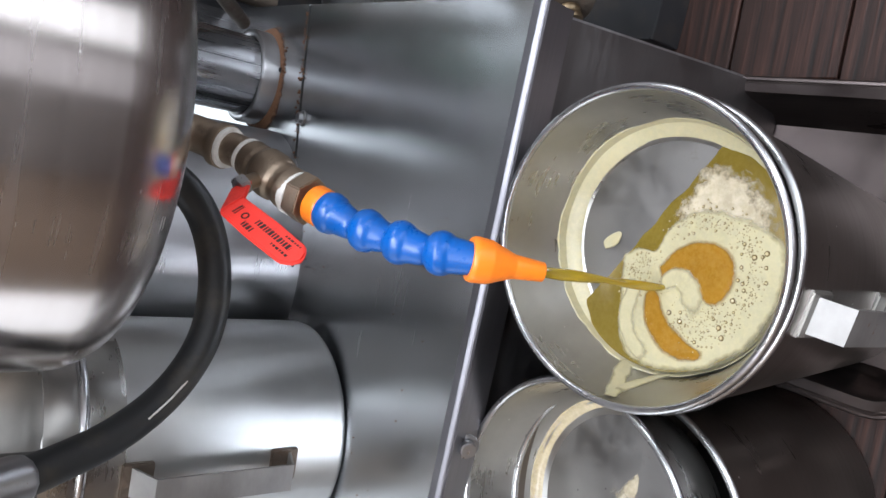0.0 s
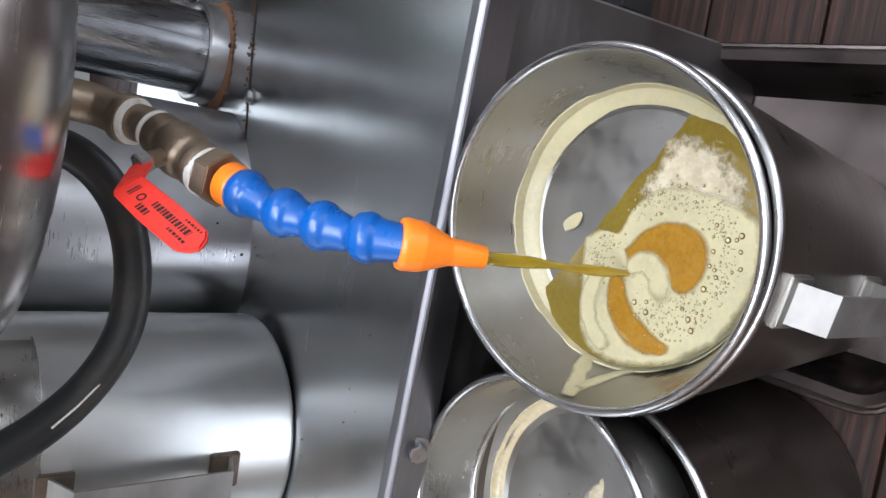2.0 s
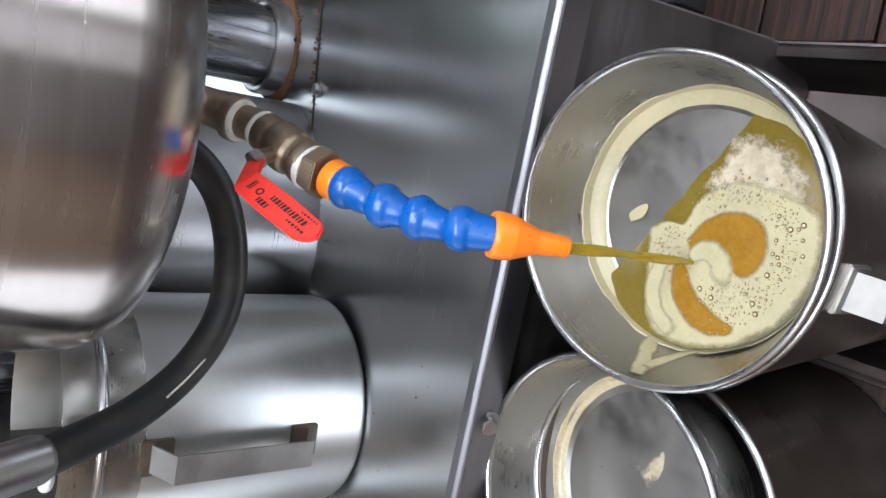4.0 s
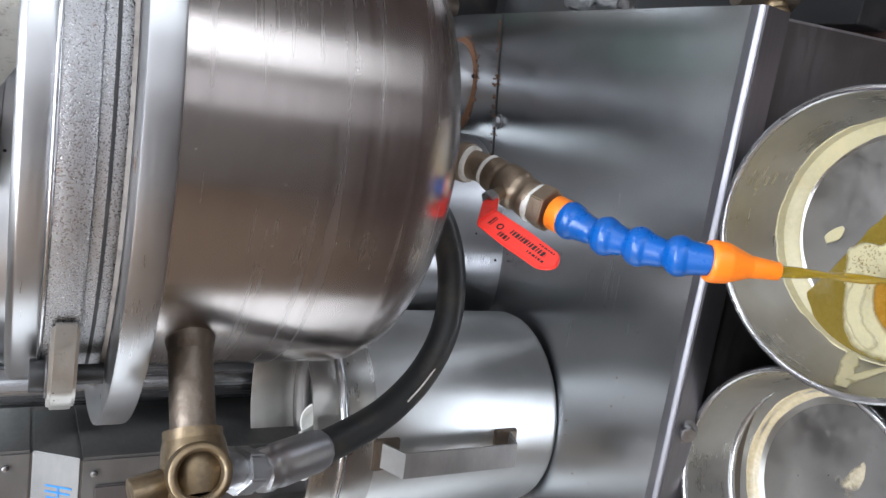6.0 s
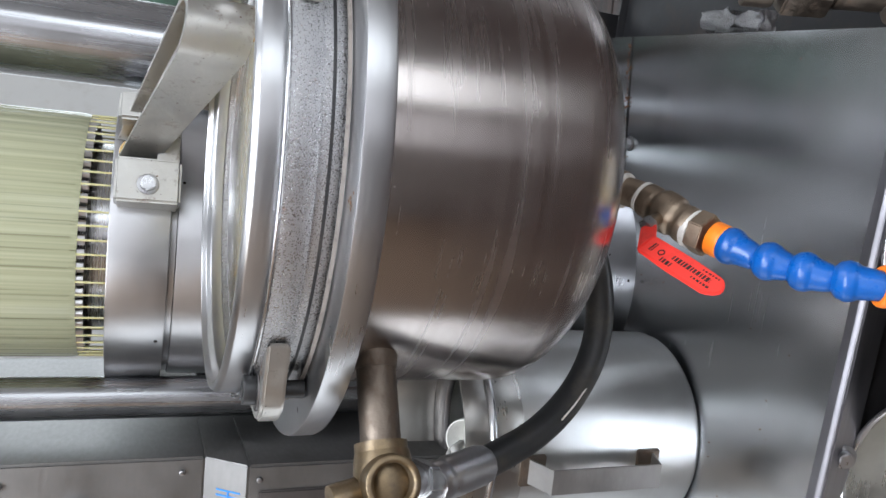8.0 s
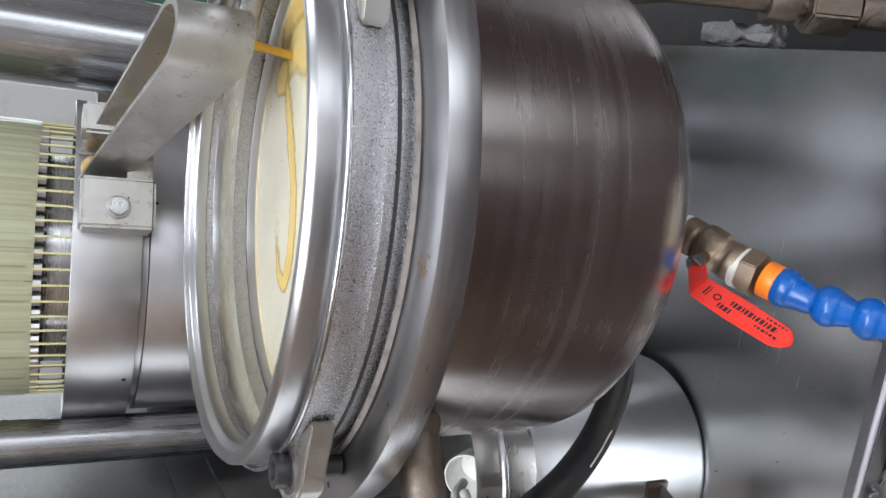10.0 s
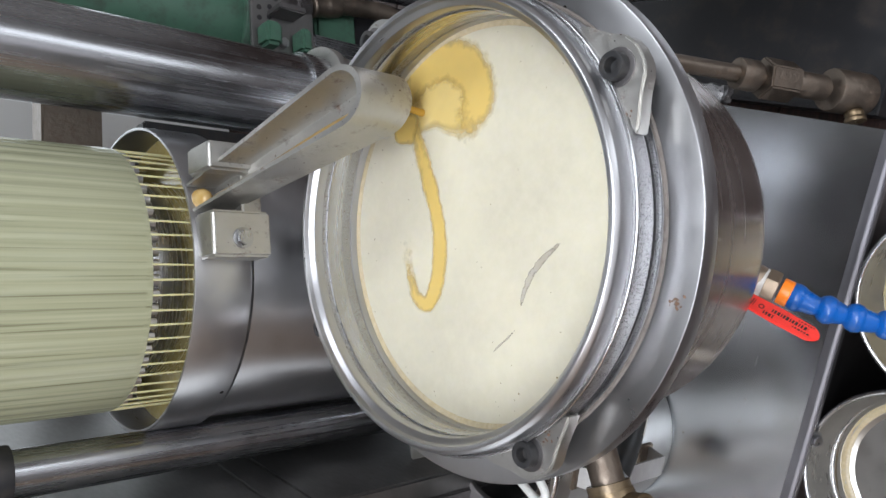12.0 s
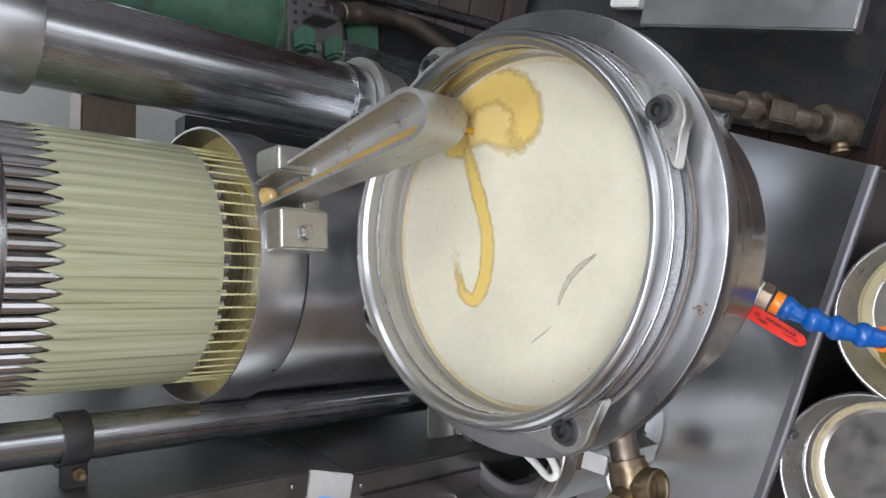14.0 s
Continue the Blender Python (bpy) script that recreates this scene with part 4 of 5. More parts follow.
scoop = thing("plastic_scoop", (-0.16, 0.28, 1.06), "white plastic scoop lying in the strainer", "scoop")
part("bowl", spun(soften([(0.0001, 0.0), (0.020, 0.0), (0.027, 0.034), (0.025, 0.034), (0.018, 0.003), (0.0001, 0.003)], 0.001), (-0.146, 0.322, 1.036), (-0.160, 0.294, 1.068), 36), WHITEP, scoop)
part("handle", tube([(-0.157, 0.286, 1.074), (-0.164, 0.262, 1.096), (-0.176, 0.232, 1.108), (-0.190, 0.206, 1.114), (-0.184, 0.194, 1.114), (-0.168, 0.203, 1.112), (-0.156, 0.226, 1.106)], 0.0048, 14), WHITEP, scoop)

# ---- control cabinet ----
CAB = Matrix.Translation((-0.170, 0.408, 1.33)) @ pose(0, 0, 0, 0, 0, -14)
cab = thing("control_cabinet", CAB, "grey stainless control cabinet beside the press", "cabinet")
part("upper_panel", box((-0.6, 0.0, 0.0), (0.0, 0.5, 0.75), bevel=0.003), STRAP, cab, place=False)
part("sloped_panel", prism([(0.0, 0.0), (-0.034, -0.042), (0.5, -0.042), (0.5, 0.0)], 0.0, 0.6, Matrix(((0, 0, -1, 0), (1, 0, 0, 0), (0, 1, 0, 0), (0, 0, 0, 1))), 0.001), STRAP, cab, place=False)
part("lower_panel", box((-0.6, -0.034, -0.53), (0.0, 0.5, -0.042), bevel=0.003), STRAP, cab, place=False)
part("panel_frame", box((-0.5, -0.038, -0.4), (-0.028, -0.033, -0.055), bevel=0.002), DARKSTEEL, cab, "dark door panel", place=False)
for x, y, z in ((-0.016, -0.002, 0.024), (-0.022, -0.002, 0.2), (-0.016, -0.036, -0.055)):
    part("screw", lathe(soften([(0.0001, 0), (0.0036, 0), (0.0028, 0.002), (0.0001, 0.0026)], 0.0004), segs=20), ZINC, cab, place=False).matrix_basis = pose(x, y, z, 90)
for x0, x1, z0, z1 in ((-0.052, -0.050, 0.012, 0.034), (-0.046, -0.044, 0.008, 0.036), (-0.040, -0.038, 0.010, 0.038), (-0.034, -0.032, 0.008, 0.038), (-0.052, -0.044, 0.012, 0.014), (-0.044, -0.034, 0.022, 0.024)):
    part("pen_mark", box((x0, -0.0006, z0), (x1, 0.0004, z1), pose(0, -0.034, -0.042, -39, 0, 0), 0), STICKER, cab, "blue pen scribble", place=False)
part("gauge", lathe(soften([(0.0001, 0), (0.035, 0), (0.035, 0.012), (0.031, 0.012), (0.030, 0.006), (0.0001, 0.006)], 0.0015), segs=48), POLISH, cab, "round gauge bezel", place=False).matrix_basis = pose(-0.075, 0, 0.13, 90)

# ---- rusty hydraulic pipe beside the base ----
pipe = thing("rusty_pipe", (0.285, -0.02, 0.8), "rusty hydraulic pipe with hex unions beside the base", "pipe")
Pa, Pb = Vector((0.302, 0.075, 0.955)), Vector((0.264, -0.056, 0.684))
at = lambda t: Pa + (Pb - Pa) * t
part("tube", tube([Pa, at(0.75)], 0.0105, 20, smooth_n=0), RUSTY, pipe)
part("union", spun(soften([(0.002, 0), (0.0195, 0), (0.0195, 0.028), (0.002, 0.028)], 0.002), at(0.30), Pb, 24), RUSTY, pipe)
part("union_nut", hexagon(0.0265, 0, 0.044, along(at(0.42), Pb), 0.002), RUSTY, pipe)
part("neck", spun(soften([(0.002, 0), (0.0165, 0), (0.0165, 0.046), (0.002, 0.046)], 0.002), at(0.58), Pb, 24), RUSTY, pipe)
part("end_block", spun(soften([(0.002, 0), (0.0275, 0), (0.0275, 0.056), (0.002, 0.056)], 0.003), at(0.76), Pb, 28), RUSTY, pipe)
part("plug_nut", spun(soften([(0.002, 0), (0.011, 0), (0.012, 0.004), (0.011, 0.008), (0.013, 0.010), (0.013, 0.015), (0.002, 0.015)], 0.001), at(0.86) + Vector((-0.026, -0.004, 0.002)), at(0.86) + Vector((-0.06, -0.006, 0.004)), 20), BRASS, pipe, "small worn brass plug")
part("riser", tube([Pa, (0.34, 0.2, 1.0), (0.40, 0.36, 0.92), (0.42, 0.5, 0.8)], 0.0105, 16), RUSTY, pipe)

# ---- dark back of the press, pump, hoses, far cabinet ----
back = thing("steel_rack", (0.2, 0.9, 0.8), "black steel rack assumed behind the press", "rack")
# Assumed plate; its black fills the dark background between the columns.
part("back_plate", box((-0.2, 0.76, 0.8), (0.36, 0.80, 1.32), bevel=0.003), BLACK, back)
part("cross_beam", box((-0.7, 1.0, 1.30), (1.2, 1.06, 1.40), bevel=0.003), RUSTY, back, "rusty cross beam")
for x in (-0.65, 1.1):
    part("leg", box((x, 1.0, FLOOR - 0.012), (x + 0.06, 1.06, 1.30), bevel=0.003), BLACK, back)
part("stay", box((-0.05, 0.80, 1.2), (0.05, 1.0, 1.26), bevel=0.003), BLACK, back)
pump = thing("hydraulic_pump", (0.58, 0.82, 1.0), "dirty green hydraulic pump behind the column", "pump")
part("motor", spun(soften([(0.001, 0), (0.085, 0), (0.085, 0.36), (0.06, 0.37), (0.001, 0.37)], 0.01), (0.585, 0.86, 1.46), (0.570, 0.80, 1.06), 56), GREEN, pump)
part("flange", spun(soften([(0.001, 0), (0.10, 0), (0.10, 0.025), (0.001, 0.025)], 0.004), (0.573, 0.815, 1.14), (0.570, 0.80, 1.06), 56), GREEN, pump)
part("foot_block", box((0.50, 0.72, 0.93), (0.62, 0.80, 1.02), bevel=0.006), GREEN, pump)
part("stand", box((0.50, 0.74, FLOOR - 0.012), (0.66, 0.92, 1.06), bevel=0.004), BLACK, pump)
part("valve_block", box((0.60, 0.72, 1.06), (0.70, 0.82, 1.16), bevel=0.004), RUSTY, pump)
bracket = thing("perforated_bracket", (0.53, 0.70, 1.10), "greasy perforated steel bracket bolted on the pump", "bracket")
part("plate", box((0.475, 0.692, 1.045), (0.590, 0.700, 1.165), bevel=0.0015), STRAP, bracket)
for r_hole, x, z in ((0.0045, 0.540, 1.150), (0.0045, 0.558, 1.150), (0.0045, 0.576, 1.150), (0.0045, 0.545, 1.132), (0.0045, 0.563, 1.130), (0.0045, 0.580, 1.118), (0.0045, 0.552, 1.112), (0.0045, 0.570, 1.100), (0.0045, 0.584, 1.082)):
    part("hole", spun([(0, 0), (r_hole, 0), (r_hole, 0.0012), (0, 0.0012)], (x, 0.6925, z), (x, 0.6, z), 12), BLACK, bracket, "dark punched hole")
part("ear", box((0.484, 0.655, 1.128), (0.524, 0.692, 1.158), bevel=0.006), GREEN, bracket, "green painted ear")
part("ear", box((0.484, 0.655, 1.072), (0.524, 0.692, 1.092), bevel=0.005), GREEN, bracket)
part("bolt", hexagon(0.009, 0.0, 0.012, along((0.502, 0.692, 1.110), (0.502, 0.6, 1.110))), ZINC, bracket)
part("stay", box((0.545, 0.650, 1.085), (0.556, 0.692, 1.135), bevel=0.002), DARKSTEEL, bracket)
part("foot", box((0.50, 0.700, 1.05), (0.57, 0.735, 1.08), bevel=0.002), STRAP, bracket)
single("square_tube", box((0.470, 0.690, FLOOR - 0.012), (0.535, 0.750, 1.045), bevel=0.003), CHROME, "greasy square steel tube beside the column", "tube", at=(0.5, 0.72, FLOOR))
hyd = thing("hydraulic_hose", (0.6, 0.7, 0.9), "grimy grey hydraulic hose with crimped end", "hose")
part("sleeve", tube([(0.604, 0.70, 0.985), (0.612, 0.70, 0.93), (0.612, 0.695, 0.87), (0.590, 0.688, 0.80), (0.572, 0.68, 0.74), (0.566, 0.672, 0.66)], 0.0165, 20), RUSTY, hyd)
part("ferrule", spun(soften([(0.003, 0), (0.019, 0), (0.021, 0.004), (0.019, 0.010), (0.0195, 0.028), (0.021, 0.034), (0.021, 0.060), (0.0185, 0.064), (0.003, 0.064)], 0.001), (0.588, 0.70, 1.045), (0.606, 0.70, 0.975), 24), RUSTY, hyd, "crimped grimy ferrule")
part("nut", hexagon(0.020, 0.0, 0.026, along((0.580, 0.70, 1.074), (0.588, 0.70, 1.045)), 0.002), DARKSTEEL, hyd)
part("elbow", tube([(0.582, 0.70, 1.07), (0.574, 0.70, 1.098), (0.582, 0.72, 1.115)], 0.013, 18), DARKSTEEL, hyd)
rod2 = single("guard_rail", tube([(0.686, 0.70, FLOOR - 0.012), (0.640, 0.70, 1.05)], 0.0135, 24, smooth_n=0), CHROME, "bright steel rail behind the press", "rail", at=(0.68, 0.70, FLOOR))
bench = thing("side_bench", Matrix.Translation((0.375, -0.095, 0.80)) @ pose(0, 0, 0, 0, 0, -18.4), "grimy stainless bench with folded edge beside the base", "bench")
part("top", box((0.0, 0.0, -0.03), (0.6, 0.335, 0.0), bevel=0.003), STEEL, bench, place=False)
# Black slab puts the shade below the bench top into the model.
part("under_shade", box((0.03, 0.03, -0.06), (0.57, 0.32, -0.03), bevel=0.002), BLACK, bench, place=False)
for x in (0.40, 0.55):
    for y in (0.05, 0.28):
        part("leg", box((x, y, FLOOR - 0.812), (x + 0.03, y + 0.03, -0.06), bevel=0.002), BLACK, bench, place=False)
# Black pan added to darken the floor where the bench's shade falls.
drip = thing("floor_shade_pan", Matrix.Translation((0.33, 0.0, FLOOR)) @ pose(0, 0, 0, 0, 0, -22), "black pan standing in for the shaded floor beside the pedestal", "drip pan")
part("bottom", box((-0.046, -0.036, 0.0), (0.596, 0.746, 0.035), bevel=0.002), BLACK, drip, place=False)
for lo, hi in (((-0.05, -0.04, 0), (0.6, -0.036, 0.05)), ((-0.05, 0.746, 0), (0.6, 0.75, 0.05)), ((-0.05, -0.036, 0), (-0.046, 0.746, 0.05)), ((0.596, -0.036, 0), (0.6, 0.746, 0.05))):
    part("rim", box(lo, hi, bevel=0.001), BLACK, drip, place=False)
single("notice_plate", box((0.03, 0.345, -0.02), (0.25, 0.40, 0.002), Matrix.Translation((0.375, -0.095, 0.80)) @ pose(0, 0, 0, 0, 0, -18.4), 0.002), WHITEP, "white plastic plate lying beyond the bench", "plate")
part("rail", box((0.0, 0.335, -0.03), (0.6, 0.41, -0.02), bevel=0.001), BLACK, bench, place=False)

lump = thing("weld_bracket", (0.30, 0.12, 0.78), "lumpy welded aluminium bracket on the pedestal edge", "bracket")
bm = box((-0.056, -0.011, -0.008), (0.056, 0.012, 0.013), Matrix.Translation((0.316, 0.138, 0.783)) @ pose(0, 0, 0, 0, 3, 64), 0.003, 2)
bmesh.ops.subdivide_edges(bm, edges=bm.edges, cuts=3, use_grid_fill=True)
bmesh.ops.subdivide_edges(bm, edges=bm.edges, cuts=1, use_grid_fill=True)
for v in bm.verts:
    v.co += Vector((noise.noise(v.co * 95), noise.noise(v.co * 95 + Vector((5, 0, 0))), noise.noise(v.co * 95 + Vector((0, 7, 0))))) * 0.0065
part("block", bm, CAST, lump, sharp=60)
crumb_bm = bmesh.new()
crumb_rnd = random.Random(11)
for k in range(420):
    if k < 190:
        t = crumb_rnd.random()
        q = BASE_M @ Vector((0.005 - 0.42 * t, seam_y(0.005 - 0.42 * t) + crumb_rnd.gauss(0.003, 0.004), 0.0018))
    elif k < 340:
        a = crumb_rnd.uniform(190, 330)
        q = polar((RX, RY), RR + 0.012 + abs(crumb_rnd.gauss(0, 0.006)), a, 0)
        q.z = table_z(q.x, q.y) + 0.002
    else:
        q = BASE_M @ Vector((-0.6 * crumb_rnd.random(), 0.05 + 0.33 * crumb_rnd.random(), 0.0004))
    bmesh.ops.create_icosphere(crumb_bm, subdivisions=1, radius=crumb_rnd.uniform(0.0005, 0.0019) * (0.5 if k >= 340 else 1.0), matrix=Matrix.Translation(q) @ Matrix.Diagonal((1, 1.3, 0.6, 1)))
single("seed_crumbs", crumb_bm, CRUST, "brown seed crumbs strewn along the pedestal seam", "crumbs", kind="stuff", at=(0.2, 0.3, 0.8), sharp=80)

# ---- floor tray ----
TR = Matrix.Translation((0.0225, -0.1589, FLOOR)) @ pose(0, 0, 0, 0, 0, 69.2)
tray = thing("steel_tray", TR, "shallow stainless food tray on the wooden floor, tinted with its reflection", "tray")


def tray_shell(w, d, h):
    bm = bmesh.new()
    rows = []
    for grow, z in ((0.0, 0.052), (-0.004, 0.054), (-0.012, 0.052), (-0.016, 0.046), (-0.024, 0.012), (-0.034, 0.004), (-0.034, 0.001), (-0.022, 0.001), (-0.012, 0.046), (0.0, 0.049)):
        r = max(0.045 + grow, 0.012)
        ring = []
        for cx, cy, a0 in ((w / 2 - 0.045, d / 2 - 0.045, 0), (-w / 2 + 0.045, d / 2 - 0.045, 90), (-w / 2 + 0.045, -d / 2 + 0.045, 180), (w / 2 - 0.045, -d / 2 + 0.045, 270)):
            for k in range(7):
                a = radians(a0 + 15 * k)
                ring.append(bm.verts.new((cx + r * math.cos(a), cy + r * math.sin(a), z * h / 0.054)))
        rows.append(ring)
    n = len(rows[0])
    for i in range(len(rows)):
        p, q = rows[i], rows[(i + 1) % len(rows)]
        if i == 5:
            bm.faces.new(p)
        if i == 6:
            bm.faces.new(p[::-1])
        if i == 5:
            continue
        for k in range(n):
            bm.faces.new((p[k], p[(k + 1) % n], q[(k + 1) % n], q[k]))
    bmesh.ops.recalc_face_normals(bm, faces=bm.faces)
    return bm


part("shell", tray_shell(0.28, 0.275, 0.07), TRAYM, tray, place=False)
rim_pts = []
for cx, cy, a0 in ((0.095, 0.0925, 0), (-0.095, 0.0925, 90), (-0.095, -0.0925, 180), (0.095, -0.0925, 270)):
    rim_pts += [(cx + 0.045 * math.cos(radians(a0 + 15 * k)), cy + 0.045 * math.sin(radians(a0 + 15 * k)), 0.0665) for k in range(7)]
part("rolled_rim", tube(rim_pts + rim_pts[:1], 0.0032, 8, smooth_n=0), TRAYM, tray, place=False)

# ---- oil in the catch pan ----
POOL = 0.7688


def axis_at(z):
    """The pan's axis at a level."""
    n = Vector((-0.113, -0.064, 0.992)).normalized()
    return Vector((-0.015, -0.1605, 0.8275)) + n * ((z - 0.8275) / n.z)


def foam_ring(m, r0, start, end, width, seed, z0, tall=0.0068):
    """A lumpy ring of foam clinging where a pan's wall meets its floor."""
    bm = bmesh.new()
    rows = []
    steps = 150
    for k in range(steps + 1):
        t = k / steps
        a = radians(start + (end - start) * t)
        lump = noise.noise((math.cos(a) * 2.2 + seed, math.sin(a) * 2.2, 0)) + 0.6 * noise.noise((math.cos(a) * 9, math.sin(a) * 9 + seed, 0))
        taper = min(1, 12 * t, 12 * (1 - t)) if end - start < 359 else 1
        w = width * (1 + 0.10 * lump) * taper
        h = tall * taper * (1 + 0.22 * lump)
        rows.append([bm.verts.new((q * math.cos(a), q * math.sin(a), z0 + z)) for q, z in ((r0 - w - 0.001, -0.0008), (r0 - w * 0.85, h * 0.30), (r0 - w * 0.4, h * 0.55), (r0 + 0.0005, h), (r0 + 0.0026, h * 1.9), (r0 + 0.0036, h * 2.0), (r0 + 0.002, -0.0008))])
    n = len(rows[0])
    for p, q in zip(rows, rows[1:]):
        for k in range(n):
            bm.faces.new((p[k], q[k], q[(k + 1) % n], p[(k + 1) % n]))
    bmesh.ops.recalc_face_normals(bm, faces=bm.faces)
    bm.transform(m)
    return bm


foam = thing("pan_foam", B1, "dried cream foam round the inside of a pan", "foam")
part("foam_ring", foam_ring(B1, 0.0915, 0, 360, 0.0105, 1.3, -0.0645), FOAM, foam)


def wall_run(path, width, thick=0.0012):
    """Foam running over the inside of the pan's wall along a line of (degrees, height below the rim)."""
    pts = spline([(a, h, 0) for a, h in path], 10)
    bm = bmesh.new()
    rim = bm.verts.layers.float.new("rim")
    rows = []
    for i, p in enumerate(pts):
        t = i / (len(pts) - 1)
        d = pts[min(i + 1, len(pts) - 1)] - pts[max(i - 1, 0)]
        d = Vector((radians(d.x) * 0.1, d.y)).normalized()
        row = []
        for q, lift, e in ((-1, 0, 0), (-0.6, 0.7, 0.7), (0, 1, 1.3), (0.6, 0.7, 0.7), (1, 0, 0)):
            w = width(t) * (1 + 0.3 * noise.noise((p.x * 0.2, p.y * 90, 0))) * q
            h = min(p.y + d.x * w, -0.001)
            a = radians(p.x) - d.y * w / 0.1
            r = 0.1105 - 0.0018 + h * 0.016 / 0.059 - thick * lift
            v = bm.verts.new((r * math.cos(a), r * math.sin(a), h))
            v[rim] = e * min(1, t * 7, (1 - t) * 7)
            row.append(v)
        rows.append(row)
    for p, q in zip(rows, rows[1:]):
        for k in range(4):
            bm.faces.new((p[k], p[k + 1], q[k + 1], q[k]))
    bmesh.ops.recalc_face_normals(bm, faces=bm.faces)
    return bm


part("wall_run", wall_run([(-149.0, -0.0590), (-147.0, -0.0480), (-143.5, -0.0340), (-140.3, -0.0220), (-138.0, -0.0100), (-137.5, -0.0040)], lambda t: 0.0085 - 0.002 * t), SOFTFOAM, foam, "foam run over the wall", place=False)
part("wall_run", wall_run([(-139.0, -0.0150), (-136.5, -0.0250), (-133.5, -0.0370), (-130.0, -0.0480), (-125.0, -0.0560), (-117.0, -0.0600)], lambda t: 0.0075 - 0.003 * t), SOFTFOAM, foam, place=False)
part("islet", blob([(-0.009, -0.004), (0.002, -0.005), (0.009, 0.0), (0.008, 0.004), (-0.002, 0.0045), (-0.009, 0.002)], 0, 0.0009), FOAM, foam, "small foam islet", place=False).matrix_basis = B1.inverted() @ Matrix.Translation((0.004, -0.109, 0.7695)) @ pose(0, 0, 0, 0, 0, -75)
for dx, dy, dz, sc in ((0.012, -0.066, 0.783, 1.0), (0.028, -0.066, 0.785, 0.7), (0.02, -0.062, 0.788, 0.6), (0.036, -0.066, 0.786, 0.5)):
    part("crumb", blob([(-0.006 * sc, -0.002), (0.001, -0.004 * sc), (0.006 * sc, 0.001), (0.0, 0.004 * sc)], 0, 0.002 * sc), FOAM, foam, place=False).matrix_basis = B1.inverted() @ Matrix.Translation((dx, dy, dz)) @ pose(0, 0, 0, -50, 0, -10)

pan_oil = thing("pan_oil", (*axis_at(POOL).xy, POOL), "foaming amber oil pooled in one side of the pan", "oil")
ctr = axis_at(POOL)
la, lb = Vector((0.050, -0.200)), Vector((-0.036, -0.084))
ld = (lb - la).normalized()
ln = Vector((-ld.y, ld.x))
if (Vector((-0.06, -0.2)) - la).dot(ln) < 0:
    ln = -ln
edge = []
for k in range(120):
    a = 2 * math.pi * k / 120
    p = Vector((ctr.x + 0.0925 * math.cos(a), ctr.y + 0.0925 * math.sin(a)))
    d = (p - la).dot(ln)
    if d < 0:
        p = p - ln * d + ln * 0.0025 * noise.noise((p.x * 60, p.y * 60, 0))
    edge.append((p.x, p.y))
bm = bmesh.new()
mid = Vector((-0.035, -0.16))
rings = [[bm.verts.new((mid.x + (x - mid.x) * q, mid.y + (y - mid.y) * q, POOL + h)) for x, y in edge] for q, h in ((1.0, -0.0012), (0.985, -0.0002), (0.93, 0.0), (0.5, 0.0), (0.1, 0.0))]
for p, q in zip(rings, rings[1:]):
    for k in range(120):
        bm.faces.new((p[k], p[(k + 1) % 120], q[(k + 1) % 120], q[k]))
bm.faces.new(rings[-1])
bmesh.ops.remove_doubles(bm, verts=bm.verts, dist=0.00002)
bmesh.ops.recalc_face_normals(bm, faces=bm.faces)
part("pool", bm, OLIVE, pan_oil, "clear olive oil")
part("froth_patch", blob([(0.004, -0.163), (0.018, -0.166), (0.030, -0.178), (0.043, -0.188), (0.045, -0.206), (0.034, -0.226), (0.016, -0.238), (-0.006, -0.246), (-0.02, -0.236), (-0.006, -0.210), (0.008, -0.186)], POOL, 0.0005, fade=0.5), THINFROTH, pan_oil, "thin brownish froth")
part("foam_sheet", blob([(-0.008, -0.117), (-0.005, -0.133), (-0.009, -0.147), (0.003, -0.158), (0.011, -0.171), (0.015, -0.190), (0.008, -0.212), (-0.004, -0.232), (-0.020, -0.2475), (-0.043, -0.2455), (-0.066, -0.235), (-0.086, -0.215), (-0.098, -0.188), (-0.1020, -0.159), (-0.097, -0.128), (-0.082, -0.110), (-0.061, -0.107), (-0.044, -0.111), (-0.026, -0.113)], POOL + 0.0003, 0.0010, fade=0.12), SOFTFOAM, pan_oil, "pale bubbly foam")
swirl = thing("oil_swirl", (-0.0390, -0.151, POOL), "brown oil swirl stirred open in the foam", "oil")
part("swirl_arm", blob([(-0.022, -0.149), (-0.011, -0.165), (-0.007, -0.184), (-0.012, -0.201), (-0.024, -0.212), (-0.038, -0.212), (-0.049, -0.206), (-0.057, -0.196), (-0.054, -0.185), (-0.043, -0.181), (-0.034, -0.172), (-0.029, -0.161), (-0.032, -0.151)], POOL + 0.0011, 0.0007, fade=0.22), AMBER, swirl)
part("swirl_arm", ribbon([(-0.036, -0.145), (-0.048, -0.142), (-0.062, -0.1435), (-0.074, -0.150), (-0.083, -0.160), (-0.088, -0.171), (-0.090, -0.181)], lambda t: 0.004 + 0.0085 * math.sin(math.pi * min(1, 0.1 + t * 0.95)), POOL + 0.0011, 0.0007), AMBER, swirl)
part("foam_tongue", ribbon([(-0.042, -0.153), (-0.035, -0.157), (-0.033, -0.166), (-0.040, -0.173), (-0.050, -0.176), (-0.060, -0.182)], lambda t: 0.0065 + 0.005 * t, POOL + 0.0017, 0.0008, 5), SOFTFOAM, swirl, "pale foam tongue")
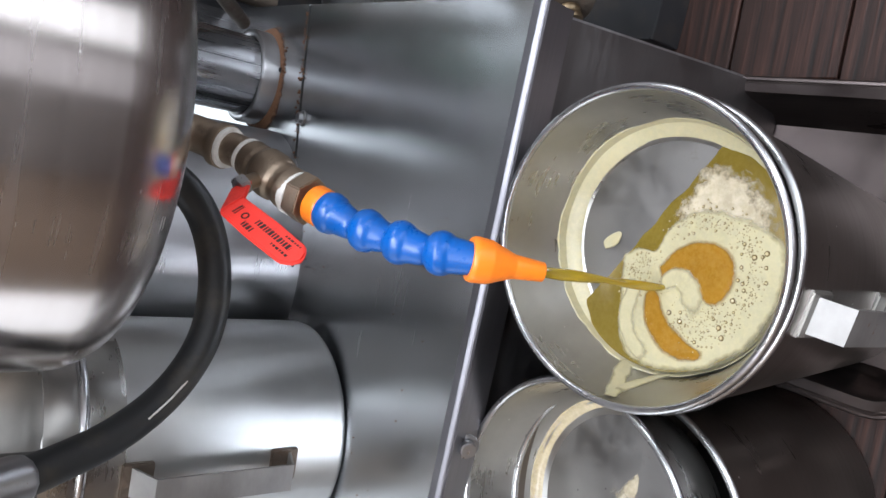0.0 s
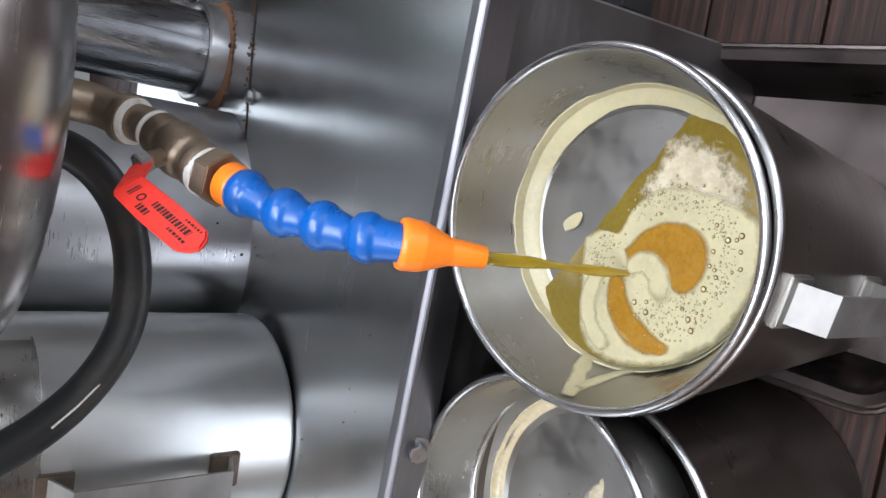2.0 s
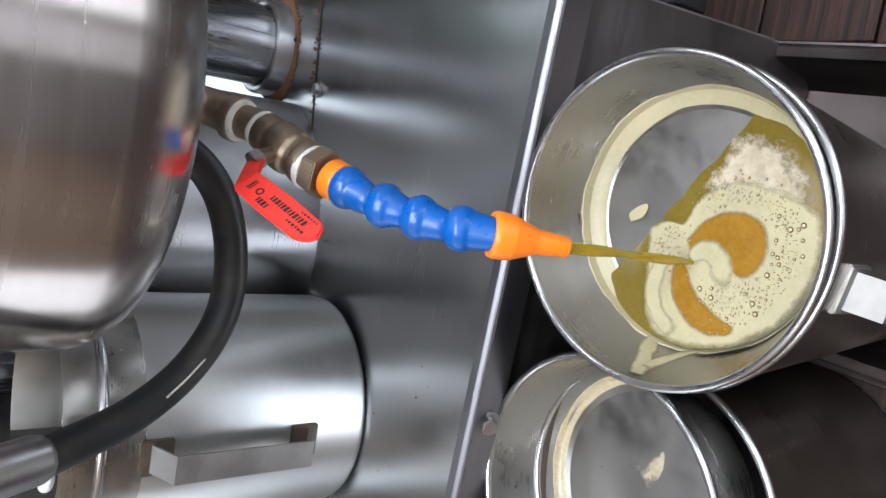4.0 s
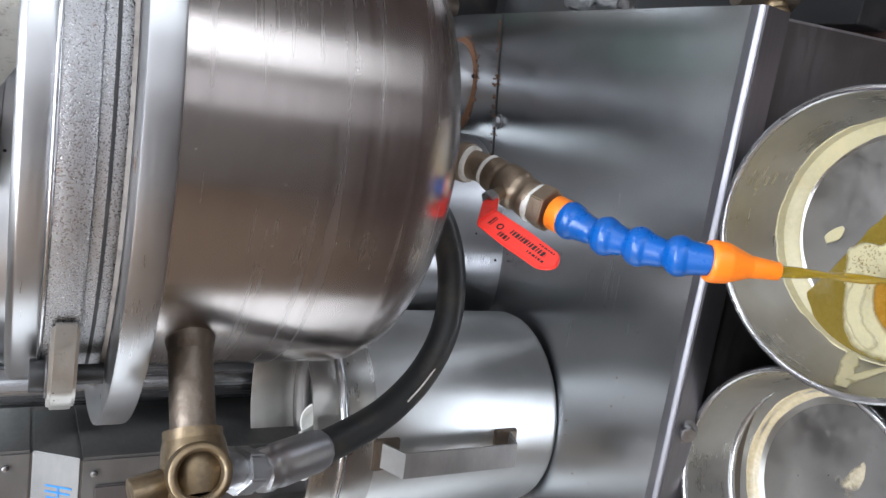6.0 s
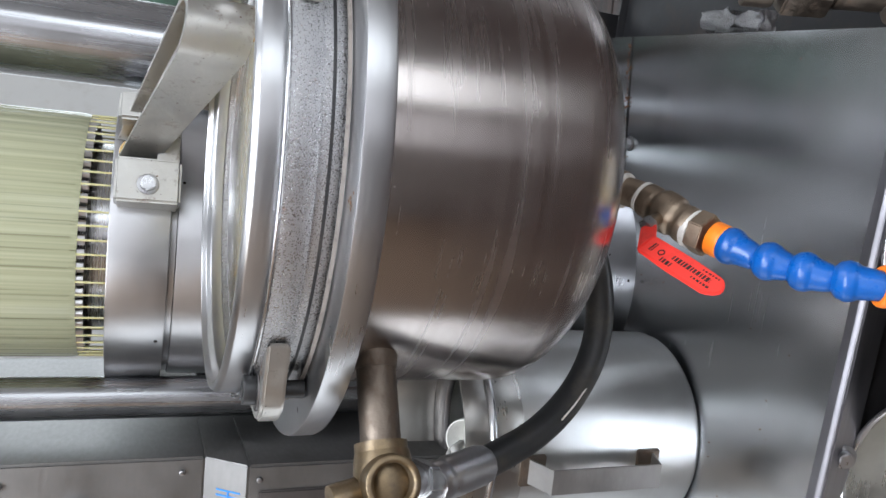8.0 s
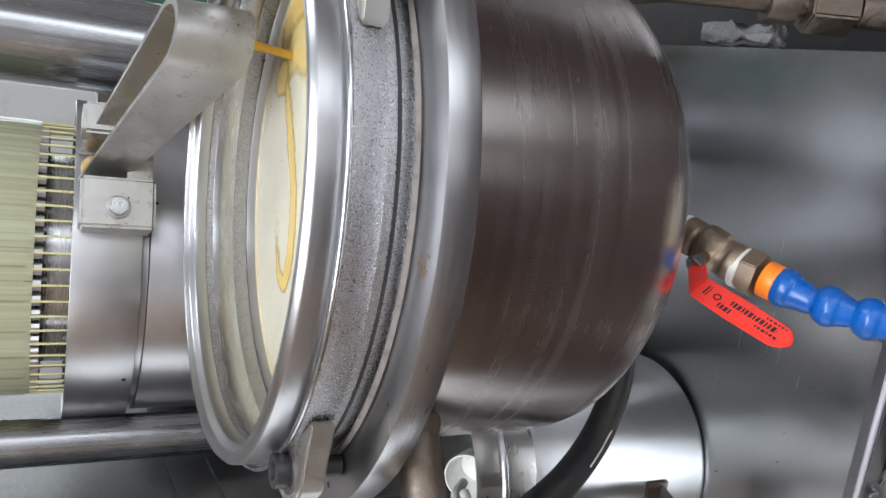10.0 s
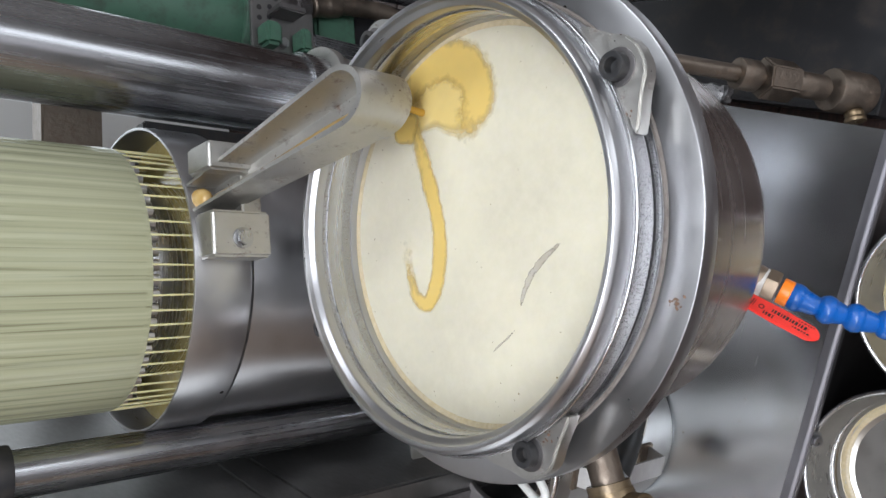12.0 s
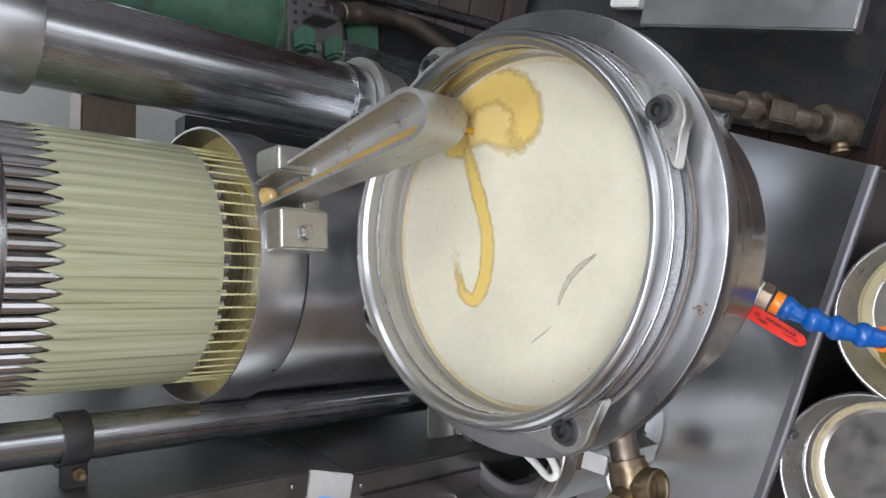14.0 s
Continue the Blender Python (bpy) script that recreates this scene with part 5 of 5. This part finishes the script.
part("pale_tongue", ribbon([(-0.030, -0.131), (-0.039, -0.126), (-0.051, -0.119), (-0.066, -0.118), (-0.080, -0.124), (-0.090, -0.134)], lambda t: 0.0080, POOL + 0.0016, 0.0008), SOFTFOAM, swirl, "white foam tongue")

bubble_src = []
for r in (0.0005, 0.0008, 0.0011, 0.0015, 0.0021):
    bm = lathe([(0.00003, r * 0.42), (r * 0.35, r * 0.38), (r * 0.62, r * 0.24), (r * 0.82, r * 0.10), (r, -r * 0.05)], segs=10, closed=False)
    me = finish(bm, "bubble", BUBBLE, 80)
    me.materials.append(BUBBLETOP)
    for fc in me.polygons:
        fc.material_index = 1 if Vector(fc.center).xy.length < r * 0.5 else 0
    bubble_src.append(me)
froth = thing("bubble_cluster", (-0.045, -0.165, POOL), "cluster of small dark bubbles in the foam", "bubbles")
rnd = random.Random(5)
count = 0
placed = []
ZONES = ((0.24, -0.018, -0.130, 0.009, 0.008, 2), (0.66, -0.068, -0.184, 0.011, 0.017, 4), (0.78, 0.005, -0.189, 0.006, 0.017, 2), (0.92, -0.019, -0.223, 0.011, 0.005, 4), (1.0, -0.05, -0.226, 0.013, 0.007, 3))
while count < 290:
    zone = rnd.random()
    _, zx, zy, sx, sy, most = next(q for q in ZONES if zone <= q[0])
    x, y = rnd.gauss(zx, sx), rnd.gauss(zy, sy)
    if (Vector((x, y)) - ctr.xy).length > 0.083 or (Vector((x, y)) - la).dot(ln) < 0.008:
        continue
    if (Vector((x, y)) - Vector((-0.031, -0.185))).length < 0.028 and x > -0.055 or (Vector((x, y)) - Vector((-0.078, -0.148))).length < 0.014:
        continue
    size = min(most, int(rnd.random() ** 2.4 * 5))
    if any((Vector((x, y)) - q).length < 0.0016 + 0.0007 * size for q in placed):
        if rnd.random() < 0.98:
            continue
    placed.append(Vector((x, y)))
    ob = new("bubble", bubble_src[size])
    ob.parent = froth
    ob.location = Vector((x, y, POOL + 0.0017)) - froth.location
    count += 1

edge_bm = bmesh.new()
for k in range(220):
    if k % 2:
        a, q = rnd.uniform(0, 2 * math.pi), rnd.gauss(0.0265, 0.0016)
        x, y = -0.032 + q * math.cos(a) * 0.96, -0.184 + q * math.sin(a) * 1.1
    else:
        a, q = rnd.uniform(0, 2 * math.pi), rnd.gauss(0.022, 0.0014)
        x, y = -0.070 + q * math.cos(a) * 1.15, -0.155 + q * math.sin(a) * 0.95
    if (Vector((x, y)) - la).dot(ln) < 0.006 or (Vector((x, y)) - ctr.xy).length > 0.085:
        continue
    bmesh.ops.create_icosphere(edge_bm, subdivisions=1, radius=rnd.uniform(0.0002, 0.0005), matrix=Matrix.Translation((x, y, POOL + 0.0016)) @ Matrix.Diagonal((1, 1, 0.4, 1)))
speck_bm = bmesh.new()
for k in range(520):
    zone = rnd.random()
    if zone < 0.35:
        a, q = rnd.uniform(-0.6, 2.4), rnd.gauss(0.040, 0.004)
        x, y = -0.032 + q * math.cos(a), -0.184 - q * math.sin(a)
    elif zone < 0.6:
        x, y = rnd.gauss(-0.016, 0.010), rnd.gauss(-0.130, 0.010)
    else:
        x, y = rnd.gauss(-0.066, 0.014), rnd.gauss(-0.186, 0.022)
    if (Vector((x, y)) - la).dot(ln) < 0.010 or (Vector((x, y)) - ctr.xy).length > 0.084:
        continue
    if (Vector((x, y)) - Vector((-0.031, -0.185))).length < 0.027 and x > -0.055 or (Vector((x, y)) - Vector((-0.078, -0.148))).length < 0.014:
        continue
    bmesh.ops.create_icosphere(speck_bm, subdivisions=1, radius=rnd.uniform(0.0002, 0.00055), matrix=Matrix.Translation((x, y, POOL + 0.0015)) @ Matrix.Diagonal((1, 1, 0.5, 1)))
single("fine_bubbles", speck_bm, BUBBLE, "fine dark bubbles sprinkled over the pale foam", "bubbles", kind="stuff", at=(-0.045, -0.165, POOL), sharp=80)
single("fine_froth", edge_bm, FOAM, "fine froth drifting round the brown swirl", "froth", kind="stuff", at=(-0.05, -0.15, POOL), sharp=80)

TIP, HIT = Vector((-0.0354, -0.1532, 0.908)), Vector((-0.0390, -0.151, POOL))
SM = along(TIP, HIT)
jet = thing("oil_jet", SM, "thin yellow oil jet falling from the nozzle", "oil jet")
bm = bmesh.new()
L = (HIT - TIP).length
rows = []
for k in range(41):
    t = k / 40
    rr = 0.0034 - 0.0008 * t
    row = []
    for q in range(14):
        a = 2 * math.pi * q / 14
        e = rr * (1 + 0.28 * math.cos(2 * (a - 5.5 * t)) + 0.05 * math.sin(9 * t + a))
        row.append(bm.verts.new((e * math.cos(a), e * math.sin(a), L * t)))
    rows.append(row)
for p, q in zip(rows, rows[1:]):
    for k in range(14):
        bm.faces.new((p[k], p[(k + 1) % 14], q[(k + 1) % 14], q[k]))
bm.faces.new(rows[0][::-1])
bm.faces.new(rows[-1])
part("twisted_core", bm, STREAM, jet, place=False, sharp=80)

# dried foam in the second pan
foam2 = thing("pan_foam", B2, "dried foam arc and comma-shaped smear in an empty pan", "foam")
part("foam_ring", foam_ring(B2, 0.0938, 0, 360, 0.0062, 7.7, -0.0700, 0.0040), FOAMBROWN, foam2)
part("smear", ribbon([(-0.157, -0.108), (-0.172, -0.0996), (-0.185, -0.092), (-0.196, -0.082), (-0.205, -0.067)], lambda t: 0.0035 + 0.0065 * t, 0.7332, 0.0006, 4), THINFROTH, foam2, "comma-shaped foam smear")

# ---- surface of the drum's oil ----
streak = thing("oil_streak", (0.205, 0.155, OZ), "golden fresh oil streak curling on the cream oil", "oil streak")


part("tail", ribbon([(0.225, 0.167), (0.206, 0.166), (0.169, 0.155), (0.131, 0.144), (0.100, 0.137), (0.070, 0.138), (0.043, 0.146), (0.029, 0.158), (0.036, 0.173), (0.061, 0.181), (0.093, 0.186)], lambda t: 0.0115 if t < 0.6 else 0.0115 - 0.004 * (t - 0.6) * 2.5, OZ + 0.0002, 0.0003, 3.4), SOFTGOLD, streak)
part("curl", ribbon([(0.212, 0.176), (0.232, 0.166), (0.250, 0.148), (0.251, 0.114), (0.234, 0.085), (0.209, 0.077), (0.192, 0.090), (0.188, 0.110)], lambda t: 0.021 + 0.004 * math.sin(math.pi * t), OZ + 0.0003, 0.0003, 4), SOFTGOLD, streak, "round golden fan")
part("fan_wash", blob([(0.196, 0.187), (0.226, 0.185), (0.246, 0.175), (0.262, 0.156), (0.265, 0.130), (0.256, 0.095), (0.238, 0.066), (0.210, 0.056), (0.185, 0.064), (0.172, 0.086), (0.176, 0.112), (0.188, 0.135), (0.188, 0.155), (0.186, 0.172)], OZ + 0.0001, 0.0002, fade=0.6), STREAK_THIN, streak, "thin golden wash round the fan")
part("drip_spot", blob([(0.182, 0.164), (0.184, 0.184), (0.194, 0.198), (0.210, 0.192), (0.218, 0.174), (0.208, 0.154)], OZ + 0.0003, 0.0003, fade=0.5), SOFTGOLD, streak)
fall = thing("spout_drip", (0.208, 0.155, 1.31), "short golden oil stream falling from the spout", "oil stream")
part("core", tube([(0.2060, 0.130, 1.341), (0.2085, 0.137, 1.333), (0.2105, 0.146, 1.315), (0.211, 0.152, OZ)], lambda t: 0.0042 + 0.001 * math.sin(6 * t), 12), STREAK, fall)
skin = single("oil_skin_wrinkle", ribbon([(0.066, 0.000), (0.057, 0.016), (0.045, 0.033), (0.030, 0.044), (0.018, 0.049)], lambda t: 0.0008 + 0.0028 * math.sin(math.pi * t), OZ + 0.0002, 0.00012, 4), THINSKIN, "grey wrinkle in the skin of the cream oil", "oil skin", at=(0.045, 0.03, OZ))
skin2 = single("oil_skin_wrinkle", ribbon([(-0.001, 0.058), (-0.008, 0.068), (-0.013, 0.077), (-0.021, 0.089)], lambda t: 0.0005 + 0.0007 * math.sin(math.pi * t), OZ + 0.0002, 0.00012, 4), THINSKIN, "faint wrinkle in the skin of the cream oil", "oil skin", at=(-0.005, 0.09, OZ))
specs = thing("oil_bubbles", (DX, DY, OZ), "scattered tiny bubbles on the cream oil", "bubbles")
for k in range(70):
    if k < 45:
        a, q = rnd.uniform(0, 2 * math.pi), 0.168 - abs(rnd.gauss(0, 0.012))
    else:
        a, q = rnd.uniform(0, 2 * math.pi), 0.16 * rnd.random() ** 0.5
    ob = new("bubble", bubble_src[0 if k % 6 else 1])
    ob.parent = specs
    ob.location = (q * math.cos(a), q * math.sin(a), 0.0002)

# ---- floor planks ----
PM = Matrix.Translation((0.1, -0.1, FLOOR)) @ pose(0, 0, 0, 0, 0, -18)
plank_me = None
for k in range(-26, 27):
    for along_row in range(-6, 7):
        if plank_me is None:
            bm = box((-0.2992, -0.0585, -0.016), (0.2992, 0.0585, 0.0), bevel=0.0018, segs=1)
            plank_me = finish(bm, "plank", WOOD)
        q = Vector((along_row * 0.6 + 0.2 * ((k * 37) % 3 - 1), k * 0.12, 0))
        corners = [PM @ (q + Vector((sx * 0.3, sy * 0.059, 0))) for sx in (-1, 1) for sy in (-1, 1)]
        if not all(X0 < p.x < X1 and Y0 < p.y < Y1 for p in corners):
            continue
        ob = new("plank", plank_me)
        ob.parent = floor
        ob.matrix_basis = PM @ Matrix.Translation(q)


def motions():
    """Everything that flows: the jet turns on its axis, foam and streak drift, strands sway."""
    walk(jet, [(0.2 * k, SM @ pose(0, 0, 0, 0, 0, 73 * k)) for k in range(71)])
    home = swirl.matrix_basis.copy()
    walk(swirl, [(0.5 * k, home @ pose(0.0008 * math.sin(1.7 * k), 0.0007 * math.cos(2.3 * k), 0, 0, 0, 2.2 * math.sin(1.1 * k))) for k in range(29)])
    home_b = froth.matrix_basis.copy()
    walk(froth, [(0.5 * k, home_b @ pose(0.0008 * math.sin(1.3 * k), 0.0008 * math.cos(1.9 * k), 0, 0, 0, 1.2 * math.sin(0.9 * k))) for k in range(29)])
    home_s = streak.matrix_basis.copy()
    walk(streak, [(0.0, home_s @ pose(0, 0.003, 0, 0, 0, -4)), (8.0, home_s @ pose(0, 0.003, 0, 0, 0, -4)), (10.5, home_s @ pose(0.001, 0.004, 0, 0, 0, -4)), (11.5, home_s @ pose(0, 0.001, 0, 0, 0, -2.5)), (12.5, home_s @ pose(0.001, 0.001, 0, 0, 0, -1)), (13.2, home_s @ pose(0, 0, 0, 0, 0, 0.8)), (14.0, home_s)])
    home_f = fall.matrix_basis.copy()
    walk(fall, [(0.25 * k, home_f @ pose(0.0006 * math.sin(2.1 * k), 0.0006 * math.cos(1.7 * k), 0, 0, 0, 3 * math.sin(1.3 * k))) for k in range(57)])
    for n, ob in enumerate(strands):
        at_rest = Matrix.Translation(ob.location)
        walk(ob, [(1.0 * k, at_rest @ pose(0, 0, 0, 0.5 * math.sin(2.3 * k + n), 0.5 * math.cos(1.9 * k + 2 * n), 0)) for k in range(15)])


motions()
